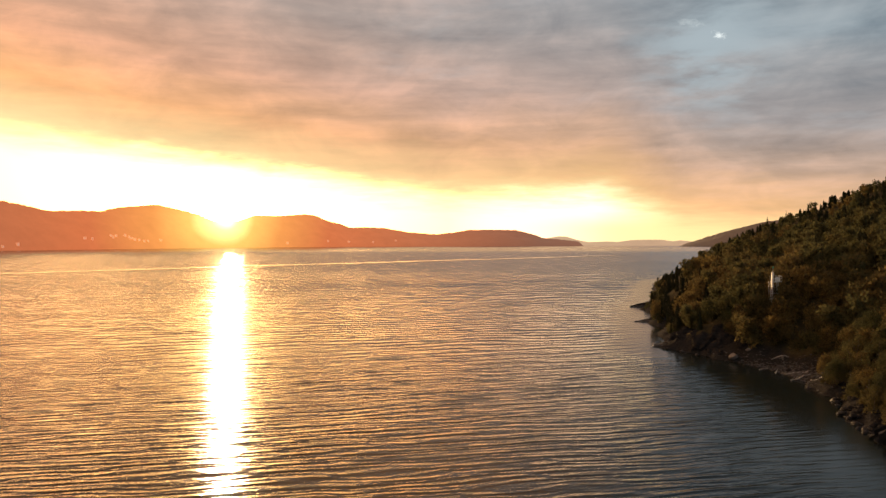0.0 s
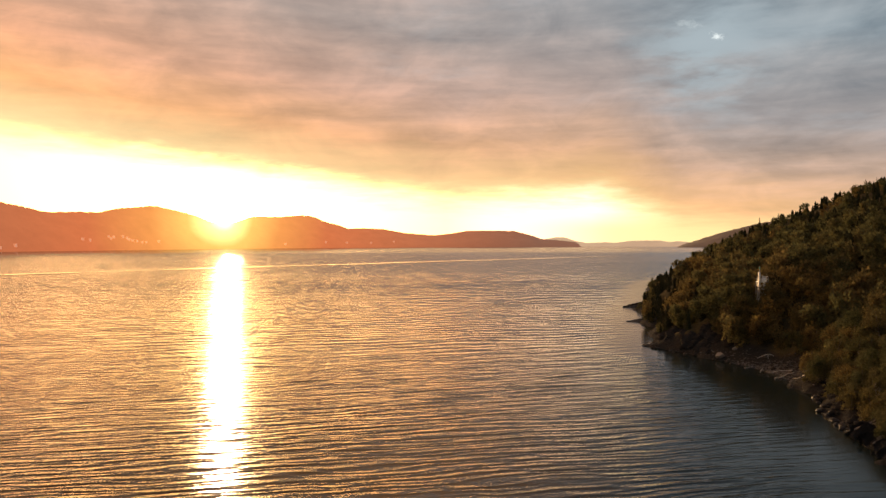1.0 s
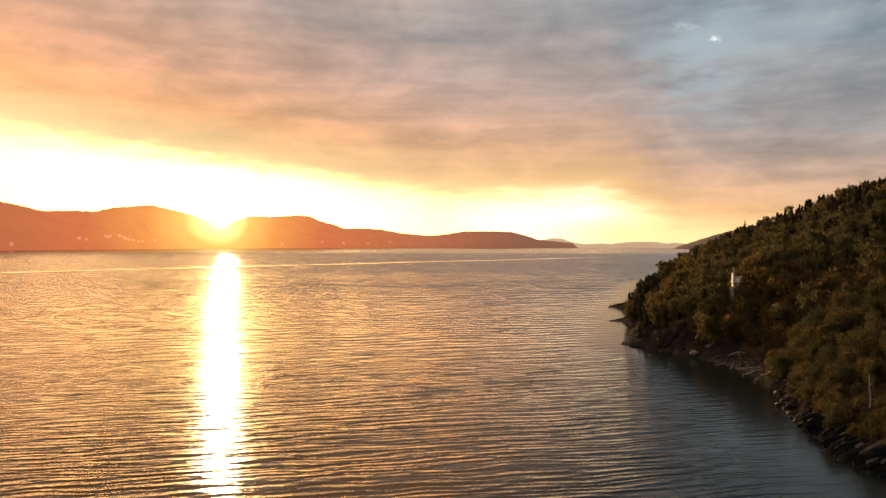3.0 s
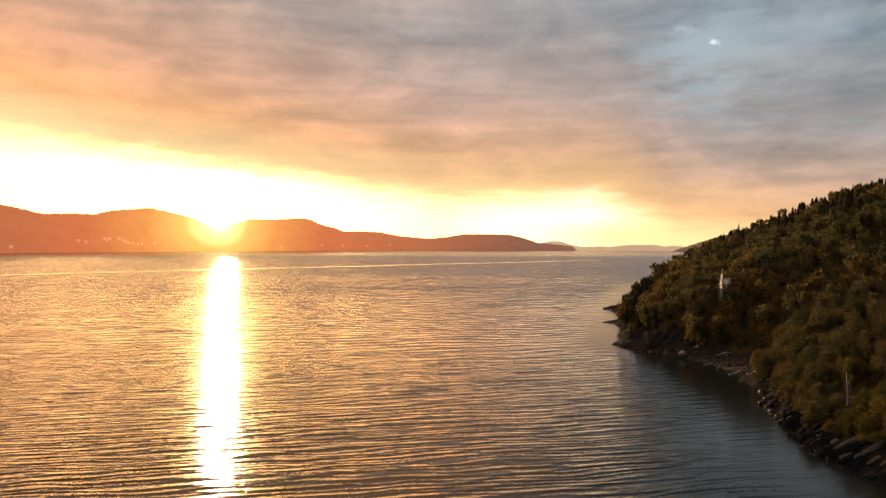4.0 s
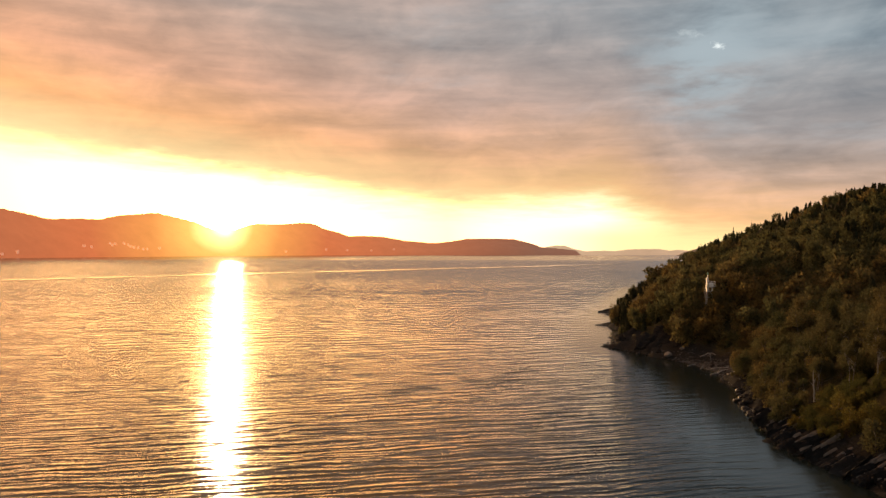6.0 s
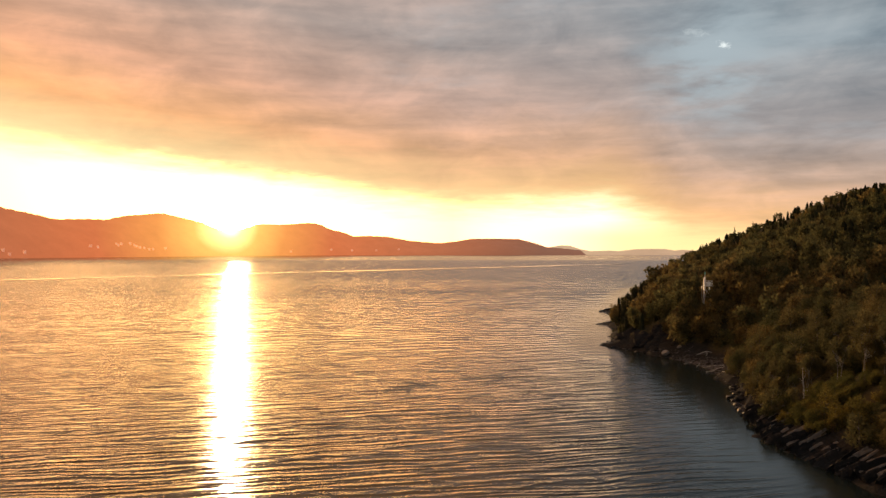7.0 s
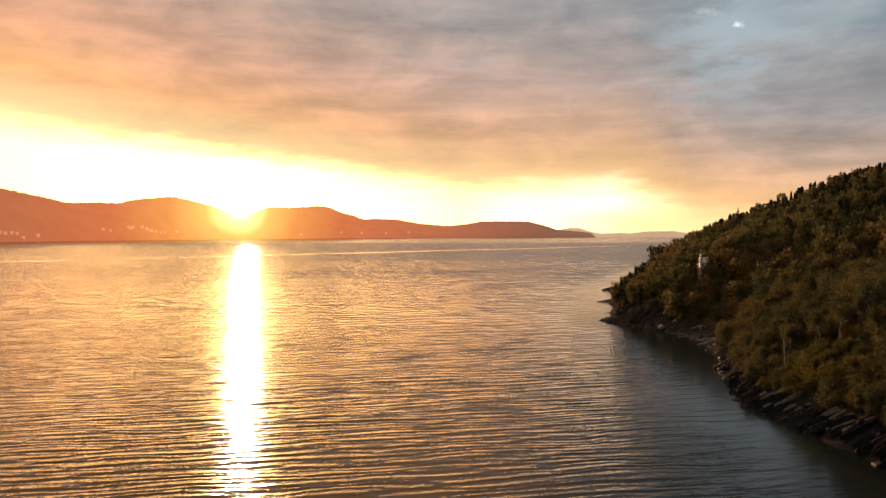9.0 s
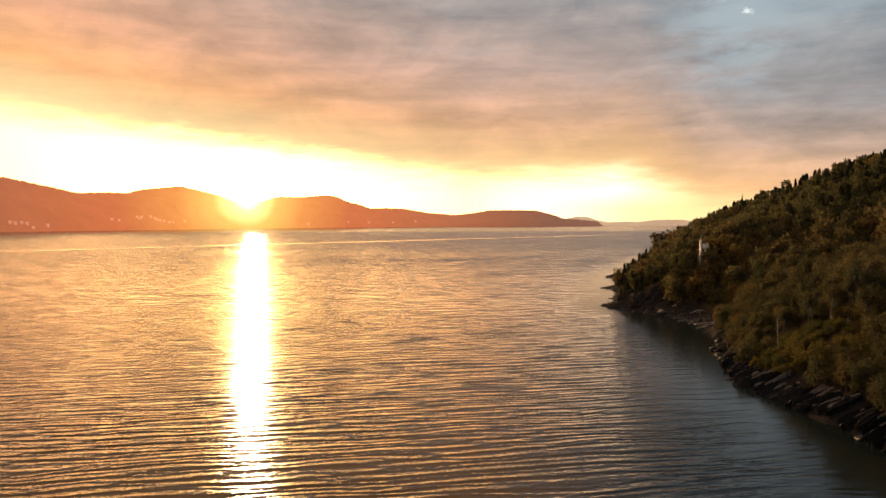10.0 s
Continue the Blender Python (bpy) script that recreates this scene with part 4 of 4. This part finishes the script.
def beach_cobbles():
    """Gravel and cobbles of the small bay."""
    r = np.random.RandomState(95)
    bm = bmesh.new()
    bmesh.ops.create_icosphere(bm, subdivisions=1, radius=0.5)
    base = np.array([v.co[:] for v in bm.verts])
    tri = np.array([[v.index for v in f.verts] for f in bm.faces])
    bm.free()
    V, F, n = [], [], 0
    for k in range(1300):
        y = r.normal(155, 8)
        edge = np.interp(y, [c[1] for c in COAST[2:21]], [c[0] for c in COAST[2:21]])
        x = edge + abs(r.normal(0, 3.4)) + 0.1
        z = float(ground_height(np.array([x]), np.array([y]))[0])
        s = 0.14 + 0.5 * r.rand() ** 3
        v = base * (s * 1.3, s, s * 0.6) * (1 + 0.15 * r.normal(size=(len(base), 1)))
        t = r.uniform(0, 6.28)
        V.append(np.stack([x + math.cos(t) * v[:, 0] - math.sin(t) * v[:, 1], y + math.sin(t) * v[:, 0] + math.cos(t) * v[:, 1], z + v[:, 2] + 0.08 * s], 1))
        F.append(tri + n)
        n += len(base)
    ob = new("cobbles", mesh_of("cobbles", np.concatenate(V), np.concatenate(F), [BEACH_ROCK]))
    tagged(ob, "grey cobbles on the little beach of the bay", "cobbles", kind="stuff")


beach_cobbles()


def driftwood():
    """Bleached logs and a fallen bleached tree on the beach, and a dead trunk on the bank."""
    r = np.random.RandomState(97)

    def ground(x, y):
        return max(float(ground_height(np.array([x]), np.array([y]))[0]), 0.0)

    for x, y, turn, long, thick in ((77.5, 147.5, 20, 5.5, 0.17), (79.0, 152.0, 155, 4.5, 0.14), (76.3, 156.0, 60, 4.0, 0.13), (78.3, 143.0, 100, 3.6, 0.12), (75.2, 160.0, 35, 3.2, 0.12)):
        c, s = math.cos(radians(turn)), math.sin(radians(turn))
        pts = []
        for f in np.linspace(-0.5, 0.5, 6):
            px, py = c * long * f + r.normal(0, 0.06), s * long * f + r.normal(0, 0.06)
            pts.append((px, py, ground(x + px, y + py) - ground(x, y) + thick * 0.9))
        ob = new("driftwood_log", mesh_of("driftwood_log", *tube(pts, np.linspace(thick, thick * 0.5, 6), 7), [DRIFT], smooth=True))
        ob.matrix_world = pose(x, y, ground(x, y))
        tagged(ob, "bleached driftwood log lying on the beach", "driftwood", "driftwood on the beach")
    fallen = empty("fallen_tree", pose(81.0, 162.6, ground(81.0, 162.6) + 0.05) @ Matrix.Scale(0.62, 4))
    tagged(fallen, "bleached fallen tree arched on the beach", "driftwood")
    part("trunk", mesh_of("trunk", *tube([(-4.2, 0.3, 0.1), (-2.6, 0.2, 0.7), (-0.8, 0, 1.5), (0.8, -0.1, 1.6), (2.4, 0, 1.0), (3.8, 0.2, 0.2)], [0.10, 0.16, 0.20, 0.20, 0.17, 0.12], 7), [DRIFT], smooth=True), fallen)
    for px, pz in ((-0.3, 1.55), (0.3, 1.6)):
        part("branch", mesh_of("branch", *tube([(px, 0, pz), (px * 0.6, -0.2, 0.8), (px * 0.4, -0.25, -0.2)], [0.13, 0.10, 0.08], 6), [DRIFT], smooth=True), fallen)
    snag = empty("dead_tree", pose(74.0, 99.5, ground(74.0, 99.5) - 0.2))
    tagged(snag, "bare bleached dead tree standing above the rocks", "dead tree")
    part("trunk", mesh_of("trunk", *tube([(0, 0, -0.3), (0.05, 0, 1.7), (-0.1, 0.05, 3.6), (-0.15, 0, 5.4)], [0.15, 0.12, 0.08, 0.03], 7), [DRIFT], smooth=True), snag)
    for z0, dx, dy, up in ((1.4, 1.2, -0.4, 0.2), (2.6, -0.6, 0.2, 0.9), (3.4, 0.5, 0.2, 0.9), (0.7, 1.6, -0.8, -0.2)):
        part("branch", mesh_of("branch", *tube([(0, 0, z0), (dx * 0.5, dy * 0.5, z0 + up * 0.6), (dx, dy, z0 + up)], [0.05, 0.035, 0.015], 5), [DRIFT], smooth=True), snag)


driftwood()


# ---- the light tower ----
def box_bm(bm, size, m):
    made = bmesh.ops.create_cube(bm, size=1.0, matrix=m @ Matrix.Diagonal((*size, 1)))
    bmesh.ops.bevel(bm, geom=list({e for v in made["verts"] for e in v.link_edges}), offset=min(size) * 0.18, segments=1, affect="EDGES")


def strut(a, b, r, sides=6):
    return tube([a, b], [r, r], sides)


def light_tower():
    """A small white skeleton light tower: braced legs, a platform with a rail, day-mark boards and a lantern."""
    base_z = float(ground_height(np.array([88.0]), np.array([181.0]))[0])
    t = empty("light_tower", pose(88.0, 181.0, base_z, 0, 0, -10))
    tagged(t, "white skeleton light tower with day-mark boards and a small lantern", "light tower")
    deck = 19.3 - base_z
    foot, head = 0.95, 0.70

    def leg_at(sx, sy, z):
        w = foot + (head - foot) * z / deck
        return (sx * w, sy * w, z)

    corners = [(-1, -1), (1, -1), (1, 1), (-1, 1)]
    for sx, sy in corners:
        part("leg", mesh_of("leg", *strut(leg_at(sx, sy, -0.6), leg_at(sx, sy, deck), 0.075), [GALV], smooth=True), t)
    levels = np.linspace(0.3, deck - 0.2, 4)
    for (ax, ay), (bx, by) in zip(corners, corners[1:] + corners[:1]):
        for lo, hi in zip(levels, levels[1:]):
            part("brace", mesh_of("brace", *strut(leg_at(ax, ay, lo), leg_at(bx, by, hi), 0.032, 5), [GALV]), t)
            part("brace", mesh_of("brace", *strut(leg_at(bx, by, lo), leg_at(ax, ay, hi), 0.032, 5), [GALV]), t)
        for lv in levels:
            part("crossbar", mesh_of("crossbar", *strut(leg_at(ax, ay, lv), leg_at(bx, by, lv), 0.038, 5), [GALV]), t)
    bm = bmesh.new()
    box_bm(bm, (2.5, 1.9, 0.10), pose(0.30, 0, deck + 0.05))
    part("platform", from_bm("platform", bm, GALV), t, "grey steel platform")
    for x, y in ((-0.85, -0.9), (0.5, -0.9), (1.5, -0.9), (1.5, 0.9), (0.5, 0.9), (-0.85, 0.9)):
        part("rail_post", mesh_of("rail_post", *strut((x, y, deck + 0.08), (x, y, deck + 1.55), 0.035), [WHITE]), t)
    for h in (0.8, 1.5):
        for a, b in (((-0.85, -0.9), (1.5, -0.9)), ((1.5, -0.9), (1.5, 0.9)), ((1.5, 0.9), (-0.85, 0.9))):
            part("rail", mesh_of("rail", *strut((*a, deck + h), (*b, deck + h), 0.03), [WHITE]), t)
    bm = bmesh.new()
    box_bm(bm, (0.48, 0.7, 4.0), pose(-0.62, -0.3, deck + 0.6))
    column = part("cabinet", from_bm("cabinet", bm, WHITE), t, "tall white equipment cabinet")
    bm = bmesh.new()
    box_bm(bm, (0.10, 0.03, 0.22), pose(-0.55, -0.72, deck + 1.3))
    part("handle", from_bm("handle", bm, GALV), column)
    for z in (deck + 0.30, deck + 0.92):
        bm = bmesh.new()
        box_bm(bm, (1.15, 0.05, 0.60), pose(0.35, -0.97, z))
        part("day_mark_board", from_bm("day_mark_board", bm, WHITE), t, "white day-mark board")
    part("mast", mesh_of("mast", *strut((-0.5, -0.2, deck + 2.55), (-0.5, -0.2, deck + 3.55), 0.07), [GALV]), t)
    lamp = part("lantern", mesh_of("lantern", *tube([(-0.5, -0.2, deck + 3.52), (-0.5, -0.2, deck + 3.6), (-0.5, -0.2, deck + 3.95), (-0.5, -0.2, deck + 4.08)], [0.16, 0.19, 0.17, 0.05], 10), [LANTERN], smooth=True), t, "green glass lantern")
    part("lantern_cap", mesh_of("lantern_cap", *tube([(-0.5, -0.2, deck + 4.06), (-0.5, -0.2, deck + 4.14)], [0.13, 0.03], 8), [GALV]), lamp)
    for x in (-0.95, -1.25):
        part("ladder_rail", mesh_of("ladder_rail", *strut((x, 1.0, 0), (x, 0.95, deck), 0.03), [GALV]), t)
    for z in np.arange(0.4, deck, 0.35):
        part("rung", mesh_of("rung", *strut((-1.25, 0.98, z), (-0.95, 0.98, z), 0.018, 4), [GALV]), t)


light_tower()


# ---- houses on the far shore ----
def house(x, y, z, wide, deep, tall, turn):
    h = empty("house", pose(x, y, z, 0, 0, turn))
    tagged(h, "small white house on the far shore", "house", "houses on the far shore")
    bm = bmesh.new()
    bmesh.ops.create_cube(bm, size=1.0, matrix=Matrix.Translation((0, 0, tall / 2 - 2)) @ Matrix.Diagonal((wide, deep, tall + 4, 1)))
    part("wall", from_bm("wall", bm, FAR_WALLS), h)
    v = [(sx * wide * 0.55, sy * deep * 0.58, tall) for sx in (-1, 1) for sy in (-1, 1)] + [(-wide * 0.55, 0, tall + deep * 0.42), (wide * 0.55, 0, tall + deep * 0.42)]
    part("roof", mesh_of("roof", np.array(v), np.array([(0, 2, 5, 4), (1, 4, 5, 3), (0, 4, 1, 1), (2, 3, 5, 5)])[:2], [FAR_ROOFS]), h)
    gable = np.array([(sx * wide * 0.5, sy * deep * 0.5, tall) for sx in (-1, 1) for sy in (-1, 1)] + [(-wide * 0.5, 0, tall + deep * 0.38), (wide * 0.5, 0, tall + deep * 0.38)])
    part("gable", mesh_of("gable", gable, np.array([(0, 1, 4), (3, 2, 5)]), [FAR_WALLS]), h)
    for k in (-0.28, 0.0, 0.28):
        bm = bmesh.new()
        bmesh.ops.create_cube(bm, size=1.0, matrix=pose(k * wide, -deep / 2 - 0.02, tall * 0.55) @ Matrix.Diagonal((wide * 0.12, 0.08, tall * 0.35, 1)))
        part("window", from_bm("window", bm, FAR_ROOFS), h)


def village():
    r = np.random.RandomState(99)
    spots = [(150, 423), (163, 425), (196, 418), (200, 421), (205, 419), (221, 418), (228, 421), (232, 423), (238, 425), (246, 426), (255, 428), (262, 428), (284, 427),
             (508, 432), (580, 428), (617, 429), (660, 429), (700, 427), (-40, 428), (-30, 430), (-18, 429), (-8, 430), (4, 437), (31, 434)]
    u, ahead = [q[0] for q in SHORE_LINE], [q[1] for q in SHORE_LINE]
    sky_x, sky_y = zip(*[sight(*q) for q in LEFT_LINE])
    for px, py in spots:
        side, rise = sight(px, py)
        d0 = float(np.interp(side, u, ahead))
        top = 30 + float(np.interp(side, sky_x, sky_y)) * d0 * 1.09
        best = min((abs(30 + rise * d0 * (1 + 0.09 * f) - top * f**0.72), f) for f in np.linspace(0.01, 0.9, 90))[1]
        d = d0 * (1 + 0.09 * best)
        w = r.uniform(7, 12)
        house(side * d, d, top * best**0.72 + 3.0, w, w * 0.6, r.uniform(4.5, 7), r.uniform(-25, 25))


village()
